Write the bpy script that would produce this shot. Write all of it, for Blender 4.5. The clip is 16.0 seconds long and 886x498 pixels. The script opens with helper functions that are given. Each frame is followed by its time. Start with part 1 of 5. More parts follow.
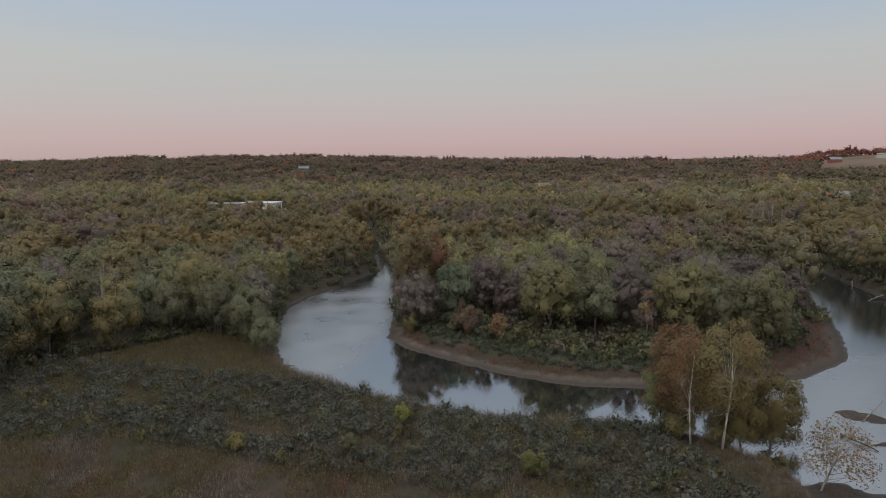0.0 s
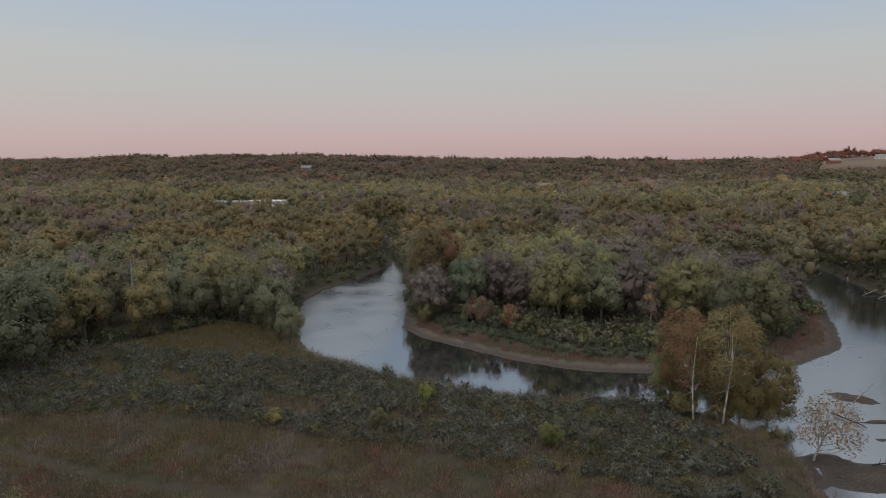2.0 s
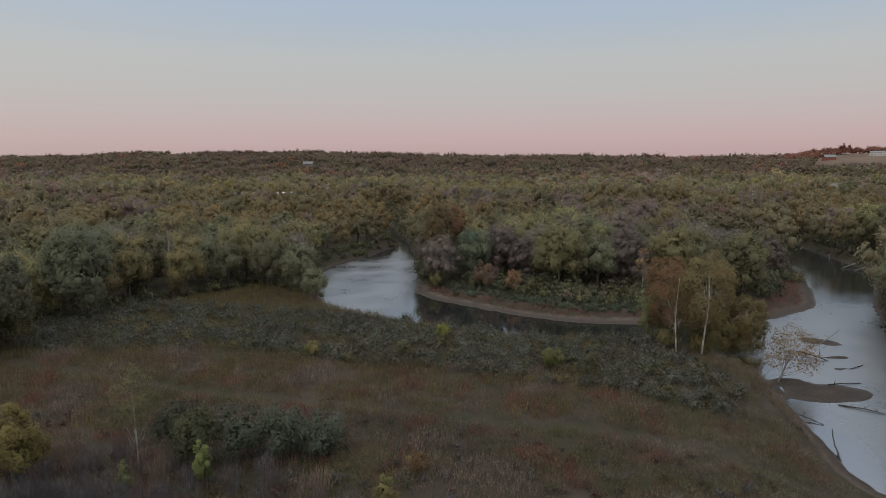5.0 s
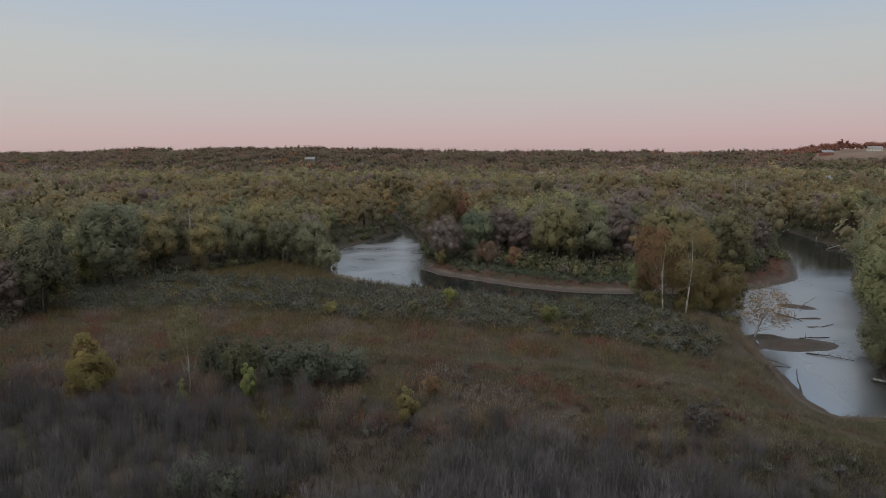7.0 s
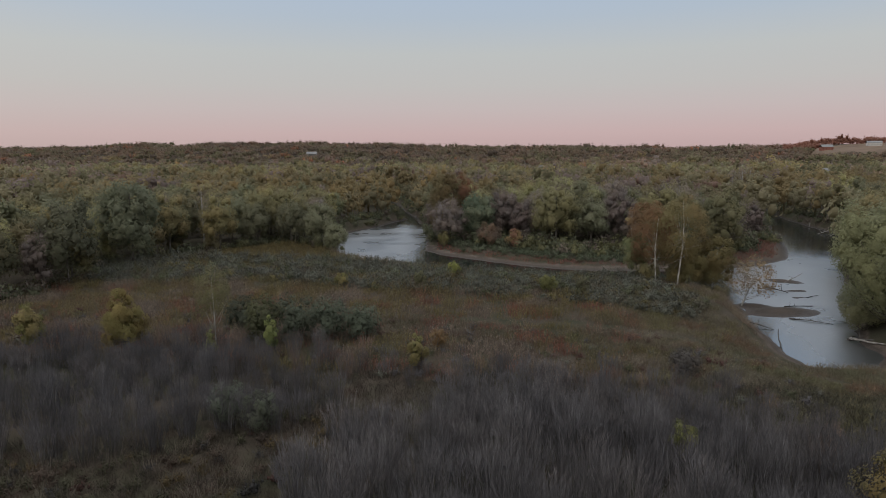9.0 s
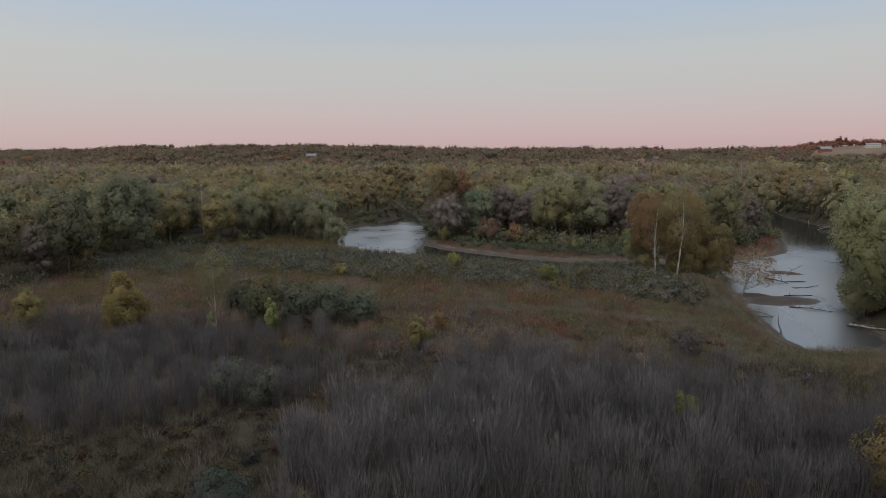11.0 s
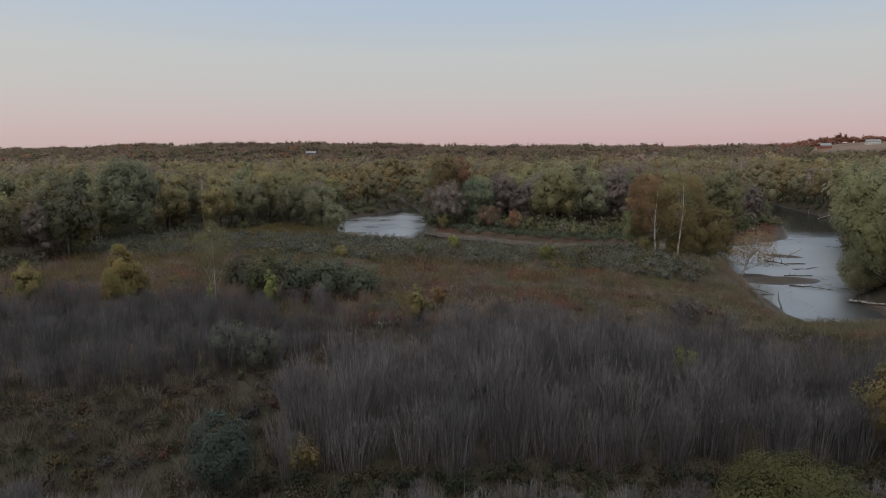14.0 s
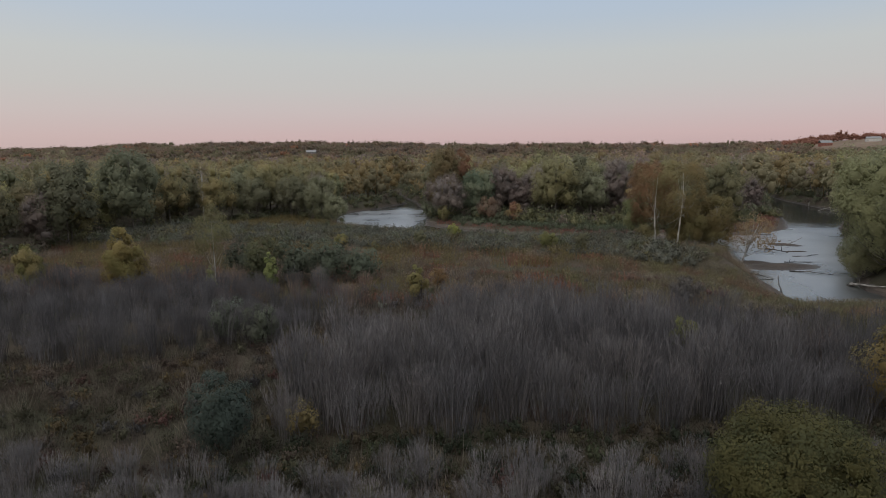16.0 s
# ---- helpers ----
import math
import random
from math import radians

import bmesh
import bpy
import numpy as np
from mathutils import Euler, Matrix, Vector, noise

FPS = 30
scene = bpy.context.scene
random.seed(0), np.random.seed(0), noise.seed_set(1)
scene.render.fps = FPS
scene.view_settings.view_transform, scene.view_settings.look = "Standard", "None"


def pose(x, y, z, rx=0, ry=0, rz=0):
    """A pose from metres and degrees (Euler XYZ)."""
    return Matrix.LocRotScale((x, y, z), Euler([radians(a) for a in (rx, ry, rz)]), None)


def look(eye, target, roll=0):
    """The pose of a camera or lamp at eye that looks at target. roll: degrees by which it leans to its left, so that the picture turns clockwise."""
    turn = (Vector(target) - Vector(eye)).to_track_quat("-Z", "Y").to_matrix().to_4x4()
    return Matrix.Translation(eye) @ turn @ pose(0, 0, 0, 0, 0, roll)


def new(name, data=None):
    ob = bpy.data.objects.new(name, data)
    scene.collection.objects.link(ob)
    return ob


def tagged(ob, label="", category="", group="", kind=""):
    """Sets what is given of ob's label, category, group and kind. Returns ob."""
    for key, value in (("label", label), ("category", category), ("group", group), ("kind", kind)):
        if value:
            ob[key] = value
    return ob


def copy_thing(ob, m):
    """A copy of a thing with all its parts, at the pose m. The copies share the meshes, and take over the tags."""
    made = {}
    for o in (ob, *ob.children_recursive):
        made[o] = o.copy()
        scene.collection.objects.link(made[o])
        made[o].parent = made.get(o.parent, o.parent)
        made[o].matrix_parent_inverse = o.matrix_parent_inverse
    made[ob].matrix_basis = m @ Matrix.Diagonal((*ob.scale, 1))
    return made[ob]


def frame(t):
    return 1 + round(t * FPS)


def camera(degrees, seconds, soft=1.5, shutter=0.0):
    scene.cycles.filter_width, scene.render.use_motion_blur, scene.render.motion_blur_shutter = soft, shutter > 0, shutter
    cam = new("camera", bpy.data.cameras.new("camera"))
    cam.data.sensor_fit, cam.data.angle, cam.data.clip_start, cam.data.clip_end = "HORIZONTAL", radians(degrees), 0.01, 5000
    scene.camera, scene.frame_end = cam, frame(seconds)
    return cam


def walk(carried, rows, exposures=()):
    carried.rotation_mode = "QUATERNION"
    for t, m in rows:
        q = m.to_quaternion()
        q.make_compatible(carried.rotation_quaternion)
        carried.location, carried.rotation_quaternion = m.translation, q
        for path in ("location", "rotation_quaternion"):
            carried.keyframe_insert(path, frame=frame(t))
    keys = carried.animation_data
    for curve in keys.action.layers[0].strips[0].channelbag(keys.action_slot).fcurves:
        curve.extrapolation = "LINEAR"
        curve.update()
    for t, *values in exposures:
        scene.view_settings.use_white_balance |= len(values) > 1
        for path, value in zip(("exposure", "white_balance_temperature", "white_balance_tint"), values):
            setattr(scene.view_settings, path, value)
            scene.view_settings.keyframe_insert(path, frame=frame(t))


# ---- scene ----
cam = camera(68.6, 16.0, soft=0.8)
PATH = [
    (0, (2.618, -1.421, 36.529), (2.329, 0.541, 36.269), -0.5),
    (0.5, (1.973, -3.082, 36.524), (1.685, -1.12, 36.264), -0.4),
    (1, (1.425, -4.796, 36.496), (1.138, -2.833, 36.237), -0.4),
    (1.5, (0.941, -6.592, 36.367), (0.654, -4.63, 36.108), -0.3),
    (2, (0.57, -8.469, 36.072), (0.283, -6.507, 35.812), -0.3),
    (2.5, (0.228, -10.454, 35.477), (-0.058, -8.492, 35.216), -0.3),
    (3, (0.053, -12.58, 34.719), (-0.233, -10.618, 34.457), -0.2),
    (3.5, (0.003, -14.84, 33.941), (-0.283, -12.879, 33.679), -0.2),
    (4, (-0.064, -17.172, 33.245), (-0.349, -15.211, 32.981), -0.2),
    (6.3, (-0.027, -28.949, 28.444), (-0.308, -26.987, 28.185), -0.3),
    (6.5, (0.019, -29.899, 28.278), (-0.263, -27.937, 28.013), -0.2),
    (7, (0.189, -32.301, 27.543), (-0.094, -30.340, 27.274), -0.3),
    (7.5, (0.316, -34.553, 26.731), (0.033, -32.593, 26.454), -0.3),
    (8, (0.364, -36.395, 25.945), (0.081, -34.435, 25.668), -0.3),
    (8.5, (0.413, -37.813, 25.188), (0.130, -35.853, 24.910), -0.3),
    (9, (0.467, -38.672, 24.592), (0.182, -36.713, 24.312), -0.3),
    (11.5, (0.391, -39.136, 21.848), (0.108, -37.175, 21.579), -0.3),
    (12, (0.411, -39.223, 21.384), (0.128, -37.262, 21.112), -0.3),
    (12.5, (0.421, -39.271, 20.883), (0.138, -37.311, 20.608), -0.3),
    (13, (0.436, -39.333, 20.375), (0.153, -37.372, 20.102), -0.4),
    (13.5, (0.436, -39.369, 19.875), (0.153, -37.408, 19.602), -0.4),
    (14, (0.438, -39.393, 19.376), (0.155, -37.432, 19.103), -0.4),
    (14.5, (0.453, -39.429, 18.874), (0.169, -37.468, 18.602), -0.5),
    (15, (0.474, -39.496, 18.374), (0.191, -37.535, 18.102), -0.5),
    (15.5, (0.532, -39.582, 17.872), (0.248, -37.621, 17.6), -0.6),
    (16, (0.573, -39.677, 17.414), (0.288, -37.716, 17.14), -0.6),
]
walk(cam, [(t, look(e, g, r)) for t, e, g, r in PATH], exposures=[(0.0, 0.0), (4.0, 0.0), (9.0, 0.05), (16.0, 0.12)])

# ---- sky and light ----
def ramp(nt, stops, interp="LINEAR"):
    n = nt.nodes.new("ShaderNodeValToRGB")
    n.color_ramp.interpolation = interp
    while len(n.color_ramp.elements) < len(stops):
        n.color_ramp.elements.new(0.5)
    for el, (p, c) in zip(n.color_ramp.elements, stops):
        el.position, el.color = p, (*c, 1)
    return n


def dusk_sky():
    """Clear dusk: a pink belt opposite the sunken sun, pale grey above it, blue towards the zenith, a warm glow in the west."""
    w = bpy.data.worlds.new("dusk_sky")
    w.use_nodes = True
    nt = w.node_tree
    nt.nodes.clear()
    geo = nt.nodes.new("ShaderNodeTexCoord")
    sep = nt.nodes.new("ShaderNodeSeparateXYZ")
    nt.links.new(geo.outputs["Generated"], sep.inputs[0])
    east = ramp(nt, SKY_EAST)
    west = ramp(nt, SKY_WEST)
    nt.links.new(sep.outputs["Z"], east.inputs[0])
    nt.links.new(sep.outputs["Z"], west.inputs[0])
    # how far a direction turns to the sunset, which lies behind and to the left
    dot = nt.nodes.new("ShaderNodeVectorMath")
    dot.operation = "DOT_PRODUCT"
    dot.inputs[1].default_value = (-0.3, -0.954, 0)
    nt.links.new(geo.outputs["Generated"], dot.inputs[0])
    turn = nt.nodes.new("ShaderNodeMapRange")
    turn.interpolation_type = "SMOOTHSTEP"
    turn.inputs["From Min"].default_value, turn.inputs["From Max"].default_value = -1.0, 0.95
    nt.links.new(dot.outputs["Value"], turn.inputs["Value"])
    mix = nt.nodes.new("ShaderNodeMix")
    mix.data_type = "RGBA"
    nt.links.new(turn.outputs[0], mix.inputs["Factor"])
    nt.links.new(east.outputs[0], mix.inputs["A"])
    nt.links.new(west.outputs[0], mix.inputs["B"])
    bg = nt.nodes.new("ShaderNodeBackground")
    bg.inputs["Strength"].default_value = 1.0
    out = nt.nodes.new("ShaderNodeOutputWorld")
    nt.links.new(mix.outputs["Result"], bg.inputs[0])
    nt.links.new(bg.outputs[0], out.inputs[0])
    scene.world = w


SKY_EAST = [(0.0, (0.475, 0.338, 0.338)), (0.035, (0.54, 0.402, 0.398)), (0.07, (0.53, 0.456, 0.450)), (0.105, (0.505, 0.492, 0.480)),
            (0.15, (0.49, 0.51, 0.51)), (0.20, (0.42, 0.49, 0.57)), (0.27, (0.38, 0.48, 0.63)), (0.5, (0.68, 0.74, 0.84)), (1.0, (1.10, 1.15, 1.22))]
SKY_WEST = [(0.0, (0.56, 0.50, 0.42)), (0.08, (0.60, 0.56, 0.49)), (0.2, (0.62, 0.61, 0.58)), (0.35, (0.72, 0.73, 0.74)), (0.6, (0.90, 0.93, 0.98)), (1.0, (1.10, 1.15, 1.22))]
dusk_sky()

sun_data = bpy.data.lights.new("sun", "SUN")
sun_data.energy, sun_data.angle, sun_data.color = 0.7, radians(50), (1.0, 0.92, 0.86)
sun = new("sun", sun_data)
sun.matrix_world = look((-300, -700, 1000), (0, 0, 0))


# ---- mesh helpers ----
def join(pieces):
    """One (V, F, C) from several; C holds the tint and, where given, the normal of each vertex."""
    V, F, C, n = [], [], [], 0
    for v, f, c in pieces:
        if len(v) == 0:
            continue
        c = np.broadcast_to(c, (len(v), np.shape(c)[-1]))
        if c.shape[1] == 3:
            c = np.concatenate([c, np.zeros((len(v), 3))], 1)
        V.append(v), F.append(f + n), C.append(c)
        n += len(v)
    return np.concatenate(V), np.concatenate(F), np.concatenate(C)


def mesh(name, vfc, material, smooth=False):
    V, F, C = join([vfc])
    me = bpy.data.meshes.new(name)
    me.vertices.add(len(V))
    me.vertices.foreach_set("co", np.ascontiguousarray(V, dtype=np.float32).ravel())
    me.loops.add(3 * len(F))
    me.loops.foreach_set("vertex_index", np.ascontiguousarray(F, dtype=np.int32).ravel())
    me.polygons.add(len(F))
    me.polygons.foreach_set("loop_start", np.arange(len(F), dtype=np.int32) * 3)
    if smooth:
        me.polygons.foreach_set("use_smooth", np.ones(len(F), dtype=bool))
    me.update(calc_edges=True)
    at = me.color_attributes.new("tint", "FLOAT_COLOR", "POINT")
    col = np.ones((len(V), 4), dtype=np.float32)
    col[:, :3] = C[:, :3]
    at.data.foreach_set("color", col.ravel())
    if smooth and np.any(C[:, 3:]):
        own = np.zeros(3 * len(V), dtype=np.float32)
        me.vertex_normals.foreach_get("vector", own)
        given = np.linalg.norm(C[:, 3:], axis=1, keepdims=True) > 0.5
        me.normals_split_custom_set_from_vertices(np.where(given, unit(C[:, 3:]), own.reshape(-1, 3)))
    me.materials.append(material)
    return me


def piece(name, vfc, material, parent=None, label="", smooth=False):
    ob = new(name, mesh(name, vfc, material, smooth))
    if parent is not None:
        ob.parent = parent
    return tagged(ob, label)


def part(name, bm, material, parent, label=""):
    me = bpy.data.meshes.new(name)
    bm.to_mesh(me)
    bm.free()
    me.materials.append(material)
    ob = new(name, me)
    ob.parent = parent
    return tagged(ob, label)


def unit(v):
    return v / np.maximum(np.linalg.norm(v, axis=-1, keepdims=True), 1e-9)


def leaves(P, N, size, rng, slim=0.75):
    """Uneven pointed leaf sprays at P that face N."""
    n = len(P)
    s = (size * rng.uniform(0.6, 1.4, n))[:, None]
    u = unit(np.cross(N, rng.normal(size=(n, 3))))
    v = np.cross(N, u)
    w = slim * rng.uniform(0.7, 1.3, (n, 1))
    q = np.stack([P - v * s * 0.8 - u * s * w, P - v * s * 0.6 + u * s * w, P + v * s * rng.uniform(0.8, 1.4, (n, 1)) + u * s * rng.uniform(-0.5, 0.5, (n, 1))], 1).reshape(-1, 3)
    return q, np.arange(3 * n).reshape(-1, 3)


def twigs(P, D, length, width, rng):
    """Slender tapering twigs from P along D."""
    n = len(P)
    side = unit(np.cross(D, rng.normal(size=(n, 3)))) * (width / 2)
    L = (length * rng.uniform(0.6, 1.3, n))[:, None]
    q = np.stack([P - side, P + side, P + unit(D) * L], 1).reshape(-1, 3)
    return q, np.arange(3 * n).reshape(-1, 3)


def rounded(q, f, col, N):
    """Leaves or twigs shaded as part of the mass they belong to: one soft normal for each, every face turned to it."""
    n = len(q) // 3
    g = np.cross(q[1::3] - q[0::3], q[2::3] - q[0::3])
    turn = np.einsum("ij,ij->i", g, N) < 0
    f = f.copy()
    f[turn] = f[turn][:, ::-1]
    return q, f, np.concatenate([np.repeat(np.broadcast_to(col, (n, 3)), 3, 0), np.repeat(N, 3, 0)], 1)


def tube(points, radii, sides=6):
    """A closed tube through points."""
    P, R = np.array(points, float), np.array(radii, float)
    D = unit(np.gradient(P, axis=0))
    ref = np.array([0.3, 0.9, 0.2]) if abs(D[0, 2]) > 0.8 else np.array([0.05, 0.1, 1.0])
    U = unit(np.cross(D, ref))
    W = np.cross(D, U)
    a = np.arange(sides) * 2 * np.pi / sides
    ring = P[:, None] + R[:, None, None] * (np.cos(a)[None, :, None] * U[:, None] + np.sin(a)[None, :, None] * W[:, None])
    V = np.concatenate([ring.reshape(-1, 3), P[:1], P[-1:]])
    F, k = [], len(P)
    for i in range(k - 1):
        for j in range(sides):
            p, q = i * sides + j, i * sides + (j + 1) % sides
            F += [(p, q, q + sides), (p, q + sides, p + sides)]
    for j in range(sides):
        F += [((j + 1) % sides, j, k * sides), ((k - 1) * sides + j, (k - 1) * sides + (j + 1) % sides, k * sides + 1)]
    return V, np.array(F)


def tile(templates, X, Y, Z, S, T, rng, tall=None):
    """Copies of the (V, F, C) templates, turned, scaled and tinted, as one (V, F, C)."""
    pick = rng.integers(len(templates), size=len(X))
    tall = S if tall is None else tall
    out = []
    for k, (v, f, c) in enumerate(templates):
        i = np.where(pick == k)[0]
        if not len(i):
            continue
        a = rng.uniform(0, 2 * np.pi, len(i))
        co, si = np.cos(a)[:, None], np.sin(a)[:, None]
        s, h = S[i][:, None], tall[i][:, None]
        W = np.stack([(v[:, 0] * co - v[:, 1] * si) * s + X[i][:, None], (v[:, 0] * si + v[:, 1] * co) * s + Y[i][:, None], v[:, 2] * h + Z[i][:, None]], -1)
        col = (c[None, :, :3] * T[i][:, None, :]).reshape(-1, 3)
        if c.shape[1] == 6:
            N = np.stack([c[:, 3] * co - c[:, 4] * si, c[:, 3] * si + c[:, 4] * co, np.broadcast_to(c[:, 5], (len(i), len(v)))], -1)
            col = np.concatenate([col, N.reshape(-1, 3)], 1)
        out.append((W.reshape(-1, 3), (f[None] + (np.arange(len(i)) * len(v))[:, None, None]).reshape(-1, 3), col))
    return join(out)


# ---- materials ----
def shader(name, rough, spec=0.3):
    m = bpy.data.materials.new(name)
    m.use_nodes = True
    p = m.node_tree.nodes["Principled BSDF"]
    p.inputs["Roughness"].default_value = rough
    p.inputs["Specular IOR Level"].default_value = spec
    return m, m.node_tree, p


def noise_tex(nt, scale, detail=4, coord="Object"):
    c = nt.nodes.new("ShaderNodeTexCoord")
    n = nt.nodes.new("ShaderNodeTexNoise")
    n.inputs["Scale"].default_value, n.inputs["Detail"].default_value = scale, detail
    nt.links.new(c.outputs[coord], n.inputs["Vector"])
    return n


def tinted(name, rough=0.75, spec=0.15, spread=0.16, grain=0.8, hue=0.02, through_light=0.0):
    """Plant matter: its own tint, uneven in patches and from plant to plant."""
    m, nt, p = shader(name, rough, spec)
    at = nt.nodes.new("ShaderNodeAttribute")
    at.attribute_name = "tint"
    info = nt.nodes.new("ShaderNodeObjectInfo")
    hsv = nt.nodes.new("ShaderNodeHueSaturation")
    nt.links.new(at.outputs["Color"], hsv.inputs["Color"])
    n = noise_tex(nt, grain)
    val = nt.nodes.new("ShaderNodeMapRange")
    val.inputs["From Min"].default_value, val.inputs["From Max"].default_value = 0.3, 0.7
    val.inputs["To Min"].default_value, val.inputs["To Max"].default_value = 1 - spread, 1 + spread
    nt.links.new(n.outputs["Fac"], val.inputs["Value"])
    each = nt.nodes.new("ShaderNodeMapRange")
    each.inputs["To Min"].default_value, each.inputs["To Max"].default_value = 0.8, 1.25
    nt.links.new(info.outputs["Random"], each.inputs["Value"])
    mul = nt.nodes.new("ShaderNodeMath")
    mul.operation = "MULTIPLY"
    nt.links.new(val.outputs[0], mul.inputs[0])
    nt.links.new(each.outputs[0], mul.inputs[1])
    nt.links.new(mul.outputs[0], hsv.inputs["Value"])
    h = nt.nodes.new("ShaderNodeMapRange")
    h.inputs["To Min"].default_value, h.inputs["To Max"].default_value = 0.5 - hue, 0.5 + hue
    nt.links.new(info.outputs["Random"], h.inputs["Value"])
    nt.links.new(h.outputs[0], hsv.inputs["Hue"])
    nt.links.new(hsv.outputs[0], p.inputs["Base Color"])
    if through_light:
        thin = nt.nodes.new("ShaderNodeBsdfTranslucent")
        nt.links.new(hsv.outputs[0], thin.inputs["Color"])
        both = nt.nodes.new("ShaderNodeMixShader")
        both.inputs[0].default_value = through_light
        nt.links.new(p.outputs[0], both.inputs[1])
        nt.links.new(thin.outputs[0], both.inputs[2])
        nt.links.new(both.outputs[0], nt.nodes["Material Output"].inputs["Surface"])
    return m


def two_tone(name, a, b, scale, rough, spec=0.3, bump=0.0, lo=0.35, hi=0.65, stretch=(1, 1, 1), metal=0.0):
    m, nt, p = shader(name, rough, spec)
    n = noise_tex(nt, scale, 6)
    mp = nt.nodes.new("ShaderNodeMapping")
    mp.inputs["Scale"].default_value = stretch
    link = n.inputs["Vector"].links[0]
    src = link.from_socket
    nt.links.new(src, mp.inputs["Vector"])
    nt.links.new(mp.outputs[0], n.inputs["Vector"])
    r = ramp(nt, [(lo, a), (hi, b)])
    nt.links.new(n.outputs["Fac"], r.inputs[0])
    nt.links.new(r.outputs[0], p.inputs["Base Color"])
    p.inputs["Metallic"].default_value = metal
    if bump:
        bp = nt.nodes.new("ShaderNodeBump")
        bp.inputs["Strength"].default_value, bp.inputs["Distance"].default_value = bump, 0.05
        nt.links.new(n.outputs["Fac"], bp.inputs["Height"])
        nt.links.new(bp.outputs[0], p.inputs["Normal"])
    return m


M_leaf = tinted("leaves", through_light=0.42)
M_far_leaf = tinted("far_leaves", spread=0.1, through_light=0.55)
M_weed = tinted("weeds", rough=0.85, grain=0.5, spread=0.25, through_light=0.25)
M_twig = tinted("twigs", rough=0.85, grain=0.4, spread=0.25)
M_bark = two_tone("bark", (0.07, 0.06, 0.05), (0.17, 0.15, 0.13), 3.0, 0.9, 0.2, 0.6, stretch=(1, 1, 0.3))
M_white_bark = two_tone("white_bark", (0.20, 0.18, 0.15), (0.50, 0.47, 0.42), 1.1, 0.75, 0.2, 0.3, 0.38, 0.52, (1, 1, 0.5))
M_pale_bark = two_tone("pale_bark", (0.20, 0.19, 0.17), (0.42, 0.40, 0.37), 1.6, 0.8, 0.2, 0.3, stretch=(1, 1, 0.4))
M_driftwood = two_tone("driftwood", (0.12, 0.11, 0.10), (0.34, 0.32, 0.29), 2.5, 0.85, 0.2, 0.5)
M_wet_wood = two_tone("wet_wood", (0.025, 0.022, 0.02), (0.08, 0.07, 0.06), 2.5, 0.5, 0.4, 0.5)


# ---- the lie of the land ----
OUTER = np.array([(-95, 330), (-80, 300), (-76, 277), (-60, 240), (-51, 214), (-54, 203), (-56, 184), (-60, 170), (-61, 155), (-58, 143), (-50, 121), (-43, 108),
                  (-37, 102), (-28, 97), (-19, 91), (-10, 88), (0, 86.8), (11, 86.3), (20, 86), (28, 80.5), (33, 71), (32, 62), (31.6, 52), (31.3, 44), (33, 40),
                  (40, 40), (43, 45.5), (43, 52), (47, 61), (53, 78), (62, 100), (72, 126), (80, 143), (88, 160), (94, 180), (94.5, 205), (96, 228), (99, 250),
                  (109, 300), (114, 312), (128, 340)], float)
POINT = np.array([(117, 340), (105, 300), (93, 240), (81, 200), (74, 178), (71, 162), (66, 142), (60.5, 126), (55, 119), (48, 113), (40, 108), (30, 105.5), (20, 104),
                  (12, 103.5), (5, 105), (-4, 109), (-13, 115), (-22, 121), (-28.5, 129), (-31, 145), (-36, 172), (-43, 201), (-48, 222), (-58, 250), (-68, 285), (-84, 330)], float)
RIVER = np.concatenate([OUTER, POINT])
BARS = [(39, 68.5, 6.0, 3.6, 0.25), (49, 95.5, 3.6, 2.2, -0.5), (47.5, 86, 3.0, 0.9, 0.2), (45.5, 79.5, 2.4, 0.7, 0.1), (36, 72, 3.0, 2.5, 0.0)]


def inside(poly, x, y):
    hit = np.zeros(x.shape, bool)
    for (ax, ay), (bx, by) in zip(poly, np.roll(poly, -1, 0)):
        if ay == by:
            continue
        cross = ((ay > y) != (by > y)) & (x < (bx - ax) * (y - ay) / (by - ay) + ax)
        hit ^= cross
    return hit


def to_line(line, x, y):
    d = np.full(x.shape, 1e9)
    for (ax, ay), (bx, by) in zip(line[:-1], line[1:]):
        ux, uy = bx - ax, by - ay
        t = np.clip(((x - ax) * ux + (y - ay) * uy) / (ux * ux + uy * uy), 0, 1)
        d = np.minimum(d, (x - ax - t * ux) ** 2 + (y - ay - t * uy) ** 2)
    return np.sqrt(d)


def ease(a, b, v):
    t = np.clip((v - a) / (b - a), 0, 1)
    return t * t * (3 - 2 * t)


def waves(x, y, size, seed):
    """A cheap smooth unevenness between -1 and 1."""
    r = np.random.default_rng(seed)
    s = np.zeros_like(x)
    for k in range(6):
        a, p, f = r.uniform(0, 6.28), r.uniform(0, 6.28), r.uniform(0.6, 1.7) * 6.28 / size
        s += np.sin((x * np.cos(a) + y * np.sin(a)) * f + p + 0.7 * np.sin((x * np.sin(a) - y * np.cos(a)) * f * 0.6 + 2 * p))
    return s / 3.2


